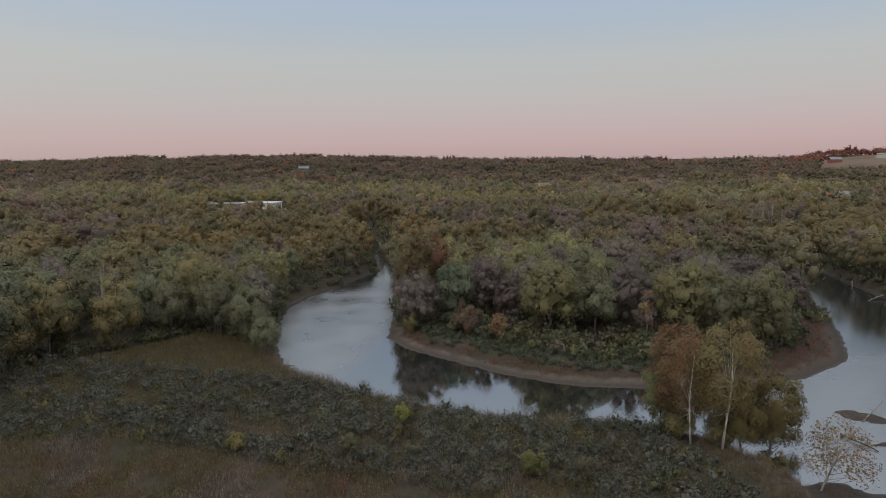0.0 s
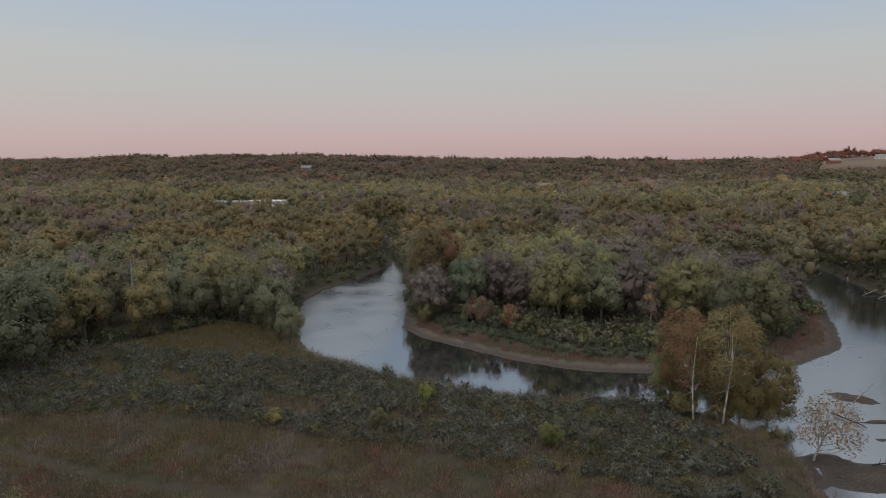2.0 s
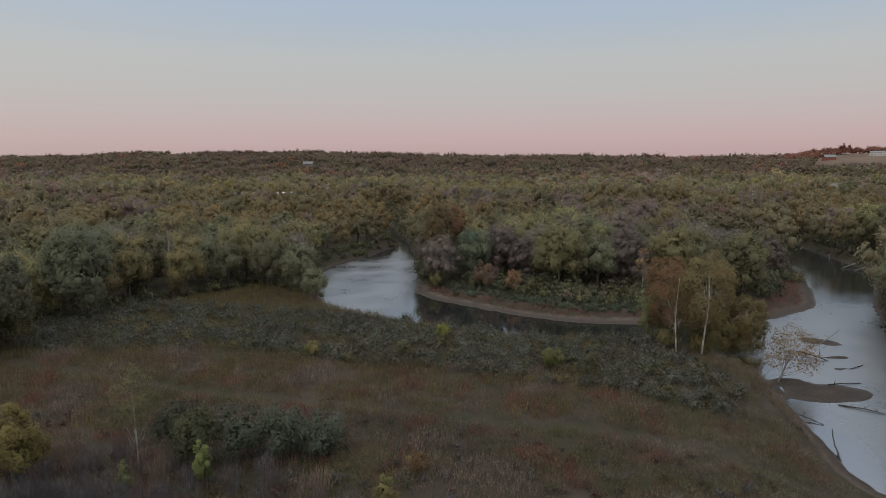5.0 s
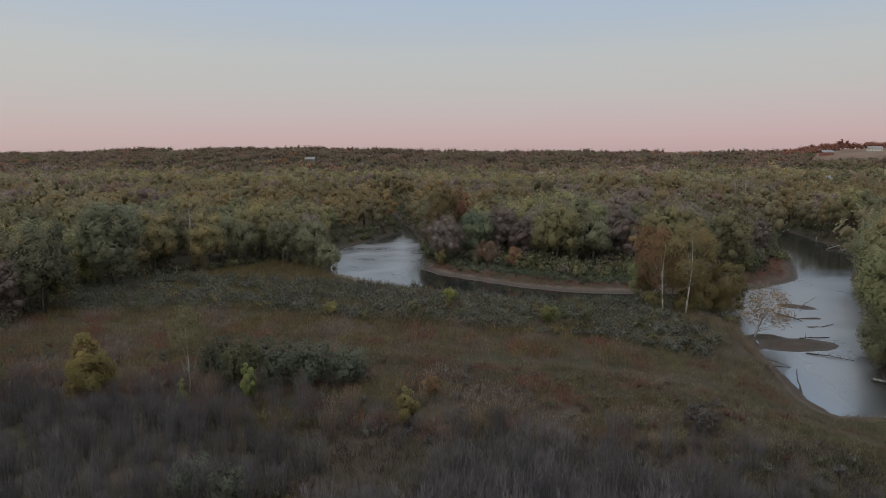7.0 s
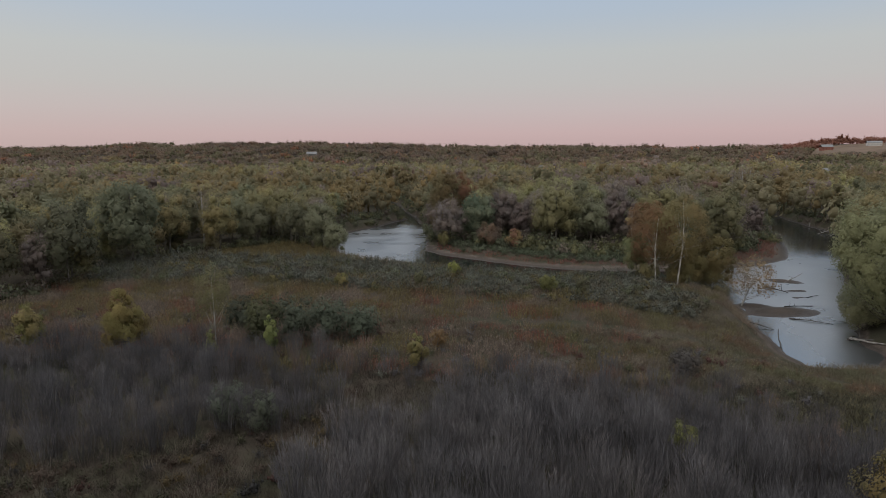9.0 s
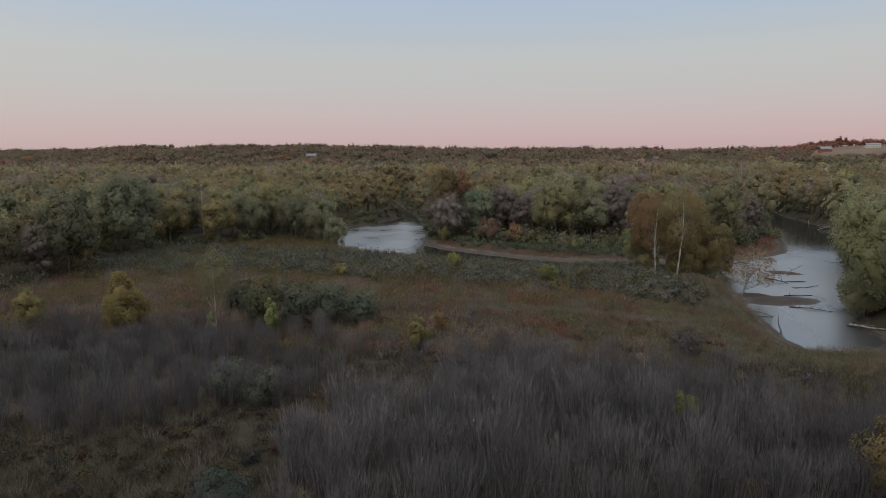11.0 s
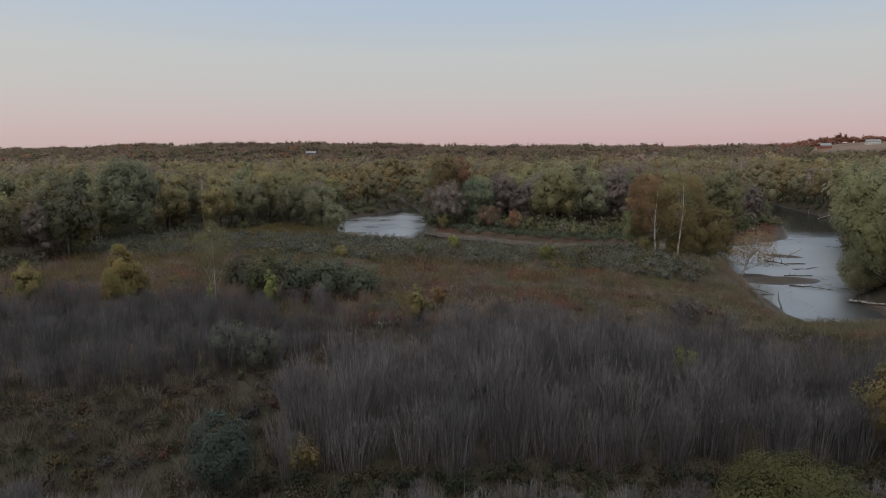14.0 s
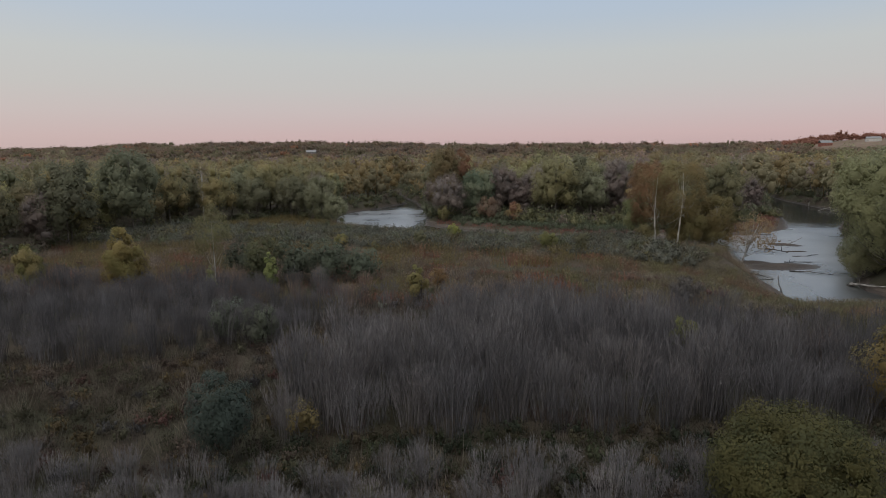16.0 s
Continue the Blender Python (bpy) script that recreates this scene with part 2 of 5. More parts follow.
def land(x, y):
    """Ground height over the water level."""
    x, y = np.asarray(x, float), np.asarray(y, float)
    z = 2.6 + 0.25 * waves(x, y, 40, 3) + 0.10 * waves(x, y, 9, 4)
    far = ease(620, 1360, y + 0.04 * x)
    crest = np.interp(x, [-1230, -945, -674, -419, -296, -176, 0, 166, 275, 340, 433, 484, 535, 635, 900], [38.5, 43, 46, 45, 38.5, 36.5, 34, 32.5, 29.5, 29, 30, 34, 36.5, 37.5, 38])
    z = z + far * (crest + 2 * waves(x, y, 330, 6))
    z = z + 5 * ease(495, 575, x) * ease(950, 1150, y)
    z = z + 2.5 * waves(x, y, 260, 7) * ease(300, 700, y)
    near = (np.abs(x) < 160) & (y > 20) & (y < 345)
    if near.any():
        nx, ny = x[near], y[near]
        wob = 0.5 * waves(nx, ny, 7, 8) + 0.25 * waves(nx, ny, 2.6, 9)
        wet = inside(RIVER, nx, ny)
        do, dp = to_line(OUTER, nx, ny), to_line(POINT, nx, ny)
        sign = np.where(wet, -1, 1)
        d = sign * np.minimum(do, dp) + wob * 0.55
        steep = np.where(dp < do, np.where((nx < -27) & (ny > 136), 1.7, np.where(ny > 160, 2.0, np.where(nx > 45, 8.0, 7.0))), np.where((nx > 38) & (ny > 60), 2.0, np.where(ny > 125, 4.0, 4.2)))
        low_point = np.where((dp < do) & (ny < 175), 0.48 + 0.52 * ease(14, 45, d), 1.0)
        low_point = np.where((dp >= do) & (ny < 60) & (nx > 20), 0.42 + 0.58 * np.maximum(ease(40, 62, ny + 0.3 * np.abs(nx - 35)), ease(3, 16, d)), low_point)
        shore = np.where(d > 0, z[near] * low_point * (0.18 * ease(0, 1.2, d) + 0.82 * ease(0.5, steep, d)), -1.3 * ease(0, 4, -d))
        for bx, by, ra, rb, turn in BARS:
            c, s = math.cos(turn), math.sin(turn)
            q = np.hypot(((nx - bx) * c + (ny - by) * s) / ra, (-(nx - bx) * s + (ny - by) * c) / rb) + 0.12 * wob
            shore = np.maximum(shore, np.where(q < 1.3, 0.35 * (1 - q), -9))
        z[near] = shore
    return z


def ground_material():
    m, nt, p = shader("ground", 0.95, 0.1)
    geo = nt.nodes.new("ShaderNodeNewGeometry")
    sep = nt.nodes.new("ShaderNodeSeparateXYZ")
    nt.links.new(geo.outputs["Position"], sep.inputs[0])
    big, mid, fine = noise_tex(nt, 0.05, 5), noise_tex(nt, 0.35, 5), noise_tex(nt, 4, 6)
    turf = ramp(nt, [(0.32, (0.030, 0.034, 0.020)), (0.45, (0.048, 0.044, 0.028)), (0.56, (0.060, 0.048, 0.036)), (0.68, (0.085, 0.070, 0.055))])
    mix0 = nt.nodes.new("ShaderNodeMath")
    mix0.operation = "MULTIPLY_ADD"
    mix0.inputs[1].default_value = 0.5
    half = nt.nodes.new("ShaderNodeMath")
    half.operation = "MULTIPLY"
    half.inputs[1].default_value = 0.5
    nt.links.new(mid.outputs["Fac"], half.inputs[0])
    nt.links.new(big.outputs["Fac"], mix0.inputs[0])
    nt.links.new(half.outputs[0], mix0.inputs[2])
    nt.links.new(mix0.outputs[0], turf.inputs[0])
    mud = ramp(nt, [(0.35, (0.085, 0.068, 0.056)), (0.65, (0.150, 0.122, 0.102))])
    nt.links.new(fine.outputs["Fac"], mud.inputs[0])
    silt = ramp(nt, [(0.35, (0.060, 0.050, 0.042)), (0.65, (0.105, 0.088, 0.074))])
    nt.links.new(fine.outputs["Fac"], silt.inputs[0])
    reach = nt.nodes.new("ShaderNodeMapRange")
    reach.inputs["From Min"].default_value, reach.inputs["From Max"].default_value = 128, 150
    nt.links.new(sep.outputs["Y"], reach.inputs["Value"])
    shore = nt.nodes.new("ShaderNodeMix")
    shore.data_type = "RGBA"
    nt.links.new(reach.outputs[0], shore.inputs["Factor"])
    nt.links.new(mud.outputs[0], shore.inputs["A"])
    nt.links.new(silt.outputs[0], shore.inputs["B"])
    lift = nt.nodes.new("ShaderNodeMath")
    lift.operation = "MULTIPLY_ADD"
    lift.inputs[1].default_value = 0.9
    nt.links.new(mid.outputs["Fac"], lift.inputs[0])
    nt.links.new(sep.outputs["Z"], lift.inputs[2])
    edge = nt.nodes.new("ShaderNodeMapRange")
    edge.inputs["From Min"].default_value, edge.inputs["From Max"].default_value = 0.80, 1.1
    nt.links.new(lift.outputs[0], edge.inputs["Value"])
    mix = nt.nodes.new("ShaderNodeMix")
    mix.data_type = "RGBA"
    nt.links.new(edge.outputs[0], mix.inputs["Factor"])
    nt.links.new(shore.outputs["Result"], mix.inputs["A"])
    nt.links.new(turf.outputs[0], mix.inputs["B"])
    # mud soaked by the river is darker
    soak = nt.nodes.new("ShaderNodeMapRange")
    soak.inputs["From Min"].default_value, soak.inputs["From Max"].default_value = 0.15, 0.5
    soak.inputs["To Min"].default_value, soak.inputs["To Max"].default_value = 0.5, 1.0
    nt.links.new(sep.outputs["Z"], soak.inputs["Value"])
    damp = nt.nodes.new("ShaderNodeHueSaturation")
    nt.links.new(soak.outputs[0], damp.inputs["Value"])
    nt.links.new(mix.outputs["Result"], damp.inputs["Color"])
    nt.links.new(damp.outputs[0], p.inputs["Base Color"])
    # the wet foot of the bank is glossier
    wet = nt.nodes.new("ShaderNodeMapRange")
    wet.inputs["From Min"].default_value, wet.inputs["From Max"].default_value = 0.02, 0.25
    wet.inputs["To Min"].default_value, wet.inputs["To Max"].default_value = 0.45, 0.95
    nt.links.new(sep.outputs["Z"], wet.inputs["Value"])
    nt.links.new(wet.outputs[0], p.inputs["Roughness"])
    bp = nt.nodes.new("ShaderNodeBump")
    bp.inputs["Strength"].default_value, bp.inputs["Distance"].default_value = 0.6, 0.15
    nt.links.new(fine.outputs["Fac"], bp.inputs["Height"])
    nt.links.new(bp.outputs[0], p.inputs["Normal"])
    return m


def spread_axis(lo, hi, step, end):
    mid = list(np.arange(lo, hi + step / 2, step))
    up, s = [], step
    v = mid[-1]
    while v < end:
        s *= 1.13
        v += s
        up.append(v)
    down, s = [], step
    v = mid[0]
    while v > -end:
        s *= 1.13
        v -= s
        down.append(v)
    return np.array(down[::-1] + mid + up)


def build_ground():
    xs, ys = spread_axis(-112, 120, 1.4, 4600), spread_axis(-60, 300, 1.4, 4600)
    gx, gy = np.meshgrid(xs, ys)
    x, y = gx.ravel(), gy.ravel()
    V = np.stack([x, y, land(x, y)], 1)
    nx, ny = len(xs), len(ys)
    i = (np.arange(ny - 1)[:, None] * nx + np.arange(nx - 1)[None]).ravel()
    F = np.concatenate([np.stack([i, i + 1, i + nx + 1], 1), np.stack([i, i + nx + 1, i + nx], 1)])
    tagged(piece("ground", (V, F, np.ones(3)), ground_material(), smooth=True), "floodplain of rough turf with muddy river banks and wooded hills", "ground", kind="structure")


def water_material():
    m, nt, p = shader("river_water", 0.04, 0.5)
    p.inputs["Base Color"].default_value = (0.016, 0.018, 0.017, 1)
    p.inputs["IOR"].default_value = 4.4
    # wind ruffles the open western reach and, less, the shallows; the sheltered reach between is calm
    small, large = noise_tex(nt, 2.2, 4), noise_tex(nt, 0.10, 3)
    geo = nt.nodes.new("ShaderNodeNewGeometry")
    sep = nt.nodes.new("ShaderNodeSeparateXYZ")
    nt.links.new(geo.outputs["Position"], sep.inputs[0])

    def lane(axis, lo, hi, a, b):
        r = nt.nodes.new("ShaderNodeMapRange")
        r.interpolation_type = "SMOOTHSTEP"
        for key, v in (("From Min", lo), ("From Max", hi), ("To Min", a), ("To Max", b)):
            r.inputs[key].default_value = v
        nt.links.new(sep.outputs[axis], r.inputs["Value"])
        return r.outputs[0]

    def math_node(op, a, b):
        n = nt.nodes.new("ShaderNodeMath")
        n.operation = op
        for i, v in enumerate((a, b)):
            if isinstance(v, (int, float)):
                n.inputs[i].default_value = v
            else:
                nt.links.new(v, n.inputs[i])
        return n.outputs[0]

    west = math_node("MULTIPLY", lane("X", -36, -24, 1.0, 0.0), lane("Y", 175, 200, 1.0, 0.2))
    east = math_node("MULTIPLY", lane("X", 28, 40, 0.0, 1.0), lane("Y", 110, 150, 1.0, 0.25))
    wind = math_node("ADD", math_node("MAXIMUM", west, east), 0.06)
    gust = nt.nodes.new("ShaderNodeMapRange")
    gust.inputs["From Min"].default_value, gust.inputs["From Max"].default_value = 0.35, 0.6
    gust.inputs["To Min"].default_value, gust.inputs["To Max"].default_value = 0.7, 1.0
    nt.links.new(large.outputs["Fac"], gust.inputs["Value"])
    strength = math_node("MULTIPLY", wind, gust.outputs[0])
    bp = nt.nodes.new("ShaderNodeBump")
    bp.inputs["Distance"].default_value = 0.06
    nt.links.new(strength, bp.inputs["Strength"])
    nt.links.new(small.outputs["Fac"], bp.inputs["Height"])
    nt.links.new(bp.outputs[0], p.inputs["Normal"])
    nt.links.new(math_node("MAXIMUM", math_node("MULTIPLY", strength, 0.36), 0.03), p.inputs["Roughness"])
    return m


def build_water():
    bm = bmesh.new()
    # one level sheet, wide enough to run under both banks
    vs = [bm.verts.new((x, y, 0)) for x, y in ((-135, 30), (150, 30), (150, 344), (-135, 344))]
    bm.faces.new(vs)
    me = bpy.data.meshes.new("river")
    bm.to_mesh(me)
    bm.free()
    me.materials.append(water_material())
    tagged(new("river", me), "calm dark river reflecting the dusk sky and trees", "river", kind="structure")


build_ground()
build_water()


# ---- trees ----
OLIVE, YGREEN, GGREEN, DGREEN = (0.216, 0.200, 0.110), (0.264, 0.234, 0.118), (0.196, 0.200, 0.130), (0.142, 0.148, 0.090)
MAUVE, RUST, GOLD, PALE, GREY = (0.226, 0.180, 0.150), (0.295, 0.178, 0.108), (0.305, 0.235, 0.115), (0.225, 0.222, 0.145), (0.205, 0.184, 0.174)


def crown_lobes(h, foot, cr, n, shape, rng):
    """Centres and radii of the leaf masses of a crown."""
    out = [(np.array([0, 0, foot + 0.5 * (h - foot)]), cr * 0.62)] if shape != "cone" else []
    for i in range(n):
        t = (i + 0.5) / n
        a = i * 2.4 + rng.uniform(-0.5, 0.5)
        if shape == "cone":
            r = cr * (1.02 - t) ** 0.8 * rng.uniform(0.45, 0.8)
            rad = cr * (0.5 - 0.28 * t) * rng.uniform(0.8, 1.2)
        elif shape == "spread":
            r = cr * (0.35 + 0.65 * np.sqrt(max(0, 1 - (2 * t - 0.75) ** 2 / 1.6))) * rng.uniform(0.3, 0.85)
            rad = cr * rng.uniform(0.26, 0.42)
        else:
            r = cr * np.sqrt(max(0.05, 1 - (2 * t - 0.9) ** 2)) * rng.uniform(0.35, 0.75)
            rad = cr * rng.uniform(0.3, 0.48)
        z = foot + (h - foot - rad * 0.8) * t + rng.uniform(-0.05, 0.05) * h
        out.append((np.array([r * np.cos(a), r * np.sin(a), max(z, rad * 0.7)]), rad))
    return out


PHI = (1 + 5 ** 0.5) / 2
ICO_V = unit(np.array([(-1, PHI, 0), (1, PHI, 0), (-1, -PHI, 0), (1, -PHI, 0), (0, -1, PHI), (0, 1, PHI), (0, -1, -PHI), (0, 1, -PHI), (PHI, 0, -1), (PHI, 0, 1), (-PHI, 0, -1), (-PHI, 0, 1)]))
ICO_F = np.array([(i, j, k) for i in range(12) for j in range(i + 1, 12) for k in range(j + 1, 12)
                  if max(np.linalg.norm(ICO_V[i] - ICO_V[j]), np.linalg.norm(ICO_V[j] - ICO_V[k]), np.linalg.norm(ICO_V[i] - ICO_V[k])) < 1.1])
ICO_F = np.array([(i, j, k) if np.dot(np.cross(ICO_V[j] - ICO_V[i], ICO_V[k] - ICO_V[i]), ICO_V[i]) > 0 else (i, k, j) for i, j, k in ICO_F])


def crown(lobes, n, size, colors, rng, bare=0.0, flat=0.85, core=0.6, core_from=0.0):
    """Fine leaf sprays and bare twigs through the outer half of each lobe, over a smaller dense inner mass."""
    pieces = []
    mid = sum(c for c, _ in lobes) / len(lobes)
    low, high = min(c[2] - q for c, q in lobes), max(c[2] + q for c, q in lobes)
    heart = np.array([mid[0], mid[1], low + 0.3 * (high - low)])
    whole = sum(q * q for _, q in lobes)
    for k, (c, r) in enumerate(lobes):
        m = max(3, int(n * r * r / whole))
        d = unit(rng.normal(size=(m, 3)) + [0, 0, 0.35])
        P = c + d * r * (0.5 + 0.62 * rng.random((m, 1)) ** 0.6) * [1, 1, flat]
        keep = np.ones(m, bool)
        for j, (c2, r2) in enumerate(lobes):
            if j != k:
                keep &= np.linalg.norm((P - c2) / [1, 1, flat], axis=1) > 0.55 * r2
        P, d = P[keep], d[keep]
        if not len(P):
            continue
        col = np.array(colors[rng.integers(len(colors))]) * rng.uniform(0.93, 1.07)
        if bare < 0.5 and core and r > core_from:
            hull = c + ICO_V * (r * core * rng.uniform(0.75, 1.15, (12, 1))) * [1, 1, flat]
            pieces.append((hull, ICO_F, np.tile(col, (12, 1))))
        out = unit(0.38 * d + unit(P - heart) + [0, 0, 0.1])
        b = rng.random(len(P)) < bare
        if (~b).any():
            v, f = leaves(P[~b], unit(out[~b] + 0.55 * rng.normal(size=(int((~b).sum()), 3))), size, rng)
            pieces.append(rounded(v, f, col * rng.uniform(0.88, 1.12, (len(v) // 3, 1)), unit(out[~b] + 0.15 * rng.normal(size=(len(v) // 3, 3)))))
        if b.any():
            q = P[b] - d[b] * r * 0.3
            v, f = twigs(q, unit(d[b] + [0, 0, 0.5] + 0.45 * rng.normal(size=(int(b.sum()), 3))), max(size * 3.6, 0.3), max(size * 0.2, 0.02), rng)
            pieces.append(rounded(v, f, np.array(MAUVE) * rng.uniform(0.85, 1.15, (len(v) // 3, 1)), unit(out[b] + 0.15 * rng.normal(size=(len(v) // 3, 3)))))
    return join(pieces)


def clumped(h, foot, cr, clumps, n, size, colors, rng, bare=0.0, hull=0.5, core=0.5, cone=False, slim=0.75, spread=0.07):
    """A leafy crown of many separate clumps over an uneven outline, each clump a mass of small sprays and twigs with gaps between."""
    half = (h - foot) / 2
    mid = np.array([0, 0, foot + half])
    k = np.arange(clumps) + 0.5
    bz = 1 - 1.72 * k / clumps
    a = k * 2.39996 + rng.uniform(0, 6.28)
    B = unit(np.stack([np.sqrt(1 - bz ** 2) * np.cos(a), np.sqrt(1 - bz ** 2) * np.sin(a), bz], 1) + rng.normal(0, 0.16, (clumps, 3)))
    arms = unit(rng.normal(size=(5, 3)) + [0, 0, 0.4])
    reach = 0.62 + 0.17 * np.exp(-((1 - B @ arms.T) / 0.28) ** 2).max(1) + rng.uniform(-0.06, 0.06, clumps)
    wide = np.where(B[:, 2] < 0, 1 - 0.25 * B[:, 2] ** 2, 1.0)
    C = B * reach[:, None] * np.stack([cr * wide, cr * wide, np.full(clumps, half)], 1) + mid
    Q = cr * rng.uniform(0.26, 0.42, clumps) * (1.9 / clumps ** 0.22)
    tall = rng.uniform(0.95, 1.5, clumps)
    C[:, 2] = np.clip(C[:, 2], foot + Q * 0.6, h - Q * tall * 0.8)
    if cone:
        t = (C[:, 2] - foot) / (h - foot)
        C[:, :2] *= (1.2 - 0.9 * t)[:, None]
        Q = Q * (1.15 - 0.65 * t)
    tone = (0.55 * np.mean(colors, 0) + 0.45 * np.array(colors)[rng.integers(len(colors), size=clumps)]) * rng.uniform(1 - spread, 1 + spread, (clumps, 1))
    pieces = []

    def inner(at, shape, many, big, col):
        """The shaded leaves inside: fewer, larger sprays."""
        d = unit(rng.normal(size=(many, 3)))
        v, f = leaves(at + d * shape * rng.random((many, 1)) ** 0.4, unit(d + 0.3 * rng.normal(size=(many, 3))), big, rng)
        pieces.append(rounded(v, f, col * rng.uniform(0.85, 1.1, (many, 1)), d))

    if core:
        inner(mid, np.array([cr, cr, half]) * core, 80, cr * 0.2, np.mean(colors, 0))
    m = np.maximum(3, (n * Q ** 2 / (Q ** 2).sum()).astype(int))
    for i in range(clumps):
        shape = np.array([1, 1, tall[i]]) * Q[i]
        if hull:
            pieces.append((C[i] + ICO_V * rng.uniform(0.7, 1.25, (12, 1)) * shape * hull, ICO_F, np.broadcast_to(tone[i], (12, 3))))
        d = unit(rng.normal(size=(m[i], 3)) + 0.5 * B[i] + [0, 0, 0.35])
        P = C[i] + d * shape * (0.6 + 0.5 * rng.random((m[i], 1)))
        whole = unit((P - [0, 0, foot + 0.7 * half]) / [cr, cr, half])
        N = unit(0.45 * d + 1.0 * whole + 0.16 * rng.normal(size=(m[i], 3)))
        b = rng.random(m[i]) < bare
        if (~b).any():
            v, f = leaves(P[~b], unit(N[~b] + 0.42 * rng.normal(size=(int((~b).sum()), 3))), size, rng, slim)
            pieces.append(rounded(v, f, tone[i] * rng.uniform(0.92, 1.1, (len(v) // 3, 1)), N[~b]))
        if b.any():
            v, f = twigs(P[b] - d[b] * Q[i] * 0.3, unit(d[b] + 0.6 * B[i] + [0, 0, 0.6] + 0.3 * rng.normal(size=(int(b.sum()), 3))), max(size * 4.2, 0.2), max(size * 0.3, 0.018), rng)
            pieces.append(rounded(v, f, tone[i] * rng.uniform(0.85, 1.2, (len(v) // 3, 1)), N[b]))
    return join(pieces)


def stem(h, r, rng, lean=(0, 0), bow=0.25, top=0.8, sides=7):
    zs = np.linspace(-0.4, h * top, 7)
    t = np.clip(zs / h, 0, 1)
    x = lean[0] * t + bow * np.sin(t * 4 + rng.uniform(0, 6)) * t
    y = lean[1] * t + bow * np.cos(t * 3 + rng.uniform(0, 6)) * t
    return np.stack([x, y, zs], 1), r * (1 - 0.85 * t) * np.where(zs < 0, 1.35, 1)


def build_tree(name, label, h, cr, colors, seed, foot=0.1, r=0.2, lobes=14, n=3500, size=0.215, bare=0.1, category="tree", core=0.38, back=0.0, shape="round", bark=None, stems=1, flat=0.85, lean=(0, 0), puffs=0, hull=0.5, heart=0.5):
    rng = np.random.default_rng(seed)
    root = new(name)
    root.empty_display_size = 0.5
    L = crown_lobes(h, h * foot, cr, lobes, shape, rng)
    L = [(c + np.array([0, back, 0]), q) for c, q in L]
    L = [(c + np.array([lean[0], lean[1], 0]) * (c[2] / h), q) for c, q in L]
    wood = []
    for s in range(stems):
        a = 6.28 * s / stems + 0.4
        off = np.array([math.cos(a), math.sin(a)]) * (0.0 if stems == 1 else 0.45)
        ln = (lean[0] + off[0] * cr * 0.5, lean[1] + off[1] * cr * 0.5) if stems > 1 else lean
        P, R = stem(h * (1 if s == 0 else rng.uniform(0.8, 0.95)), r * (1 if stems == 1 else 0.8), rng, ln, 0.55 if back else 0.25)
        P[:, :2] += off * (1 if stems > 1 else 0)
        wood.append((*tube(P, R), np.ones(3)))
        for c, q in L[s::stems]:
            t = np.clip((c[2] - q * 0.7) / h * 0.8, rng.uniform(0.35, 0.7) if back else 0.12, 0.86)
            k = t * 6
            i = int(min(k, 5))
            a0 = P[i] + (P[i + 1] - P[i]) * (k - i)
            mid = (a0 + c) / 2 + [0, 0, -0.06 * h * rng.uniform(0, 1)]
            wood.append((*tube([a0, mid, c + (c - mid) * 0.3], [r * 0.34 * (1 - t * 0.6), r * 0.18, r * 0.05], 4), np.ones(3)))
    piece("trunk", join(wood), bark or M_bark, root, smooth=True)
    if puffs:
        v, f, c = clumped(h, h * foot, cr, puffs, n, size, colors, rng, bare, hull, heart, shape == "cone")
        v[:, :2] += np.array(lean) * (v[:, 2:] / h) + [0, back]
        leafy = v, f, c
    else:
        leafy = crown(L, n, size, colors, rng, bare, flat, core)
    piece("crown", leafy, M_leaf, root, smooth=True)
    return tagged(root, label, category)


def put(ob, x, y, scale=1.0, turn=0.0, sink=0.0, tall=1.0):
    z = float(land(np.array([x]), np.array([y]))[0]) - sink
    m = pose(x, y, z, 0, 0, turn) @ Matrix.Diagonal((scale, scale, scale * tall, 1))
    return m


def scatter(poly, gap, seed, jitter=0.42):
    rng = np.random.default_rng(seed)
    poly = np.array(poly, float)
    (x0, y0), (x1, y1) = poly.min(0), poly.max(0)
    gx, gy = np.meshgrid(np.arange(x0, x1, gap), np.arange(y0, y1, gap))
    gx = gx + (np.arange(gx.shape[0]) % 2)[:, None] * gap / 2
    x, y = gx.ravel() + rng.uniform(-jitter, jitter, gx.size) * gap, gy.ravel() + rng.uniform(-jitter, jitter, gx.size) * gap
    ok = inside(poly, x, y)
    return x[ok], y[ok], rng


# ---- woods that can be counted ----
WEST = [(-76, 40), (-80, 60), (-87, 88), (-80, 99), (-63, 118), (-51, 113), (-48, 112), (-55, 126), (-63, 145), (-67, 165), (-67, 180), (-128, 180), (-128, 96), (-112, 40)]
ISLE = [(-23, 133), (-8, 129), (3, 128), (17, 127.5), (30, 124), (44, 123), (54, 132), (60, 148), (66, 170), (74, 200), (-40, 200), (-33.5, 165), (-29, 147)]
EAST = [(49, 47), (51, 60), (57, 80), (67, 104), (76.5, 128), (86, 148), (97, 168), (101, 182), (104, 228), (150, 228), (150, 120), (100, 70), (70, 40)]

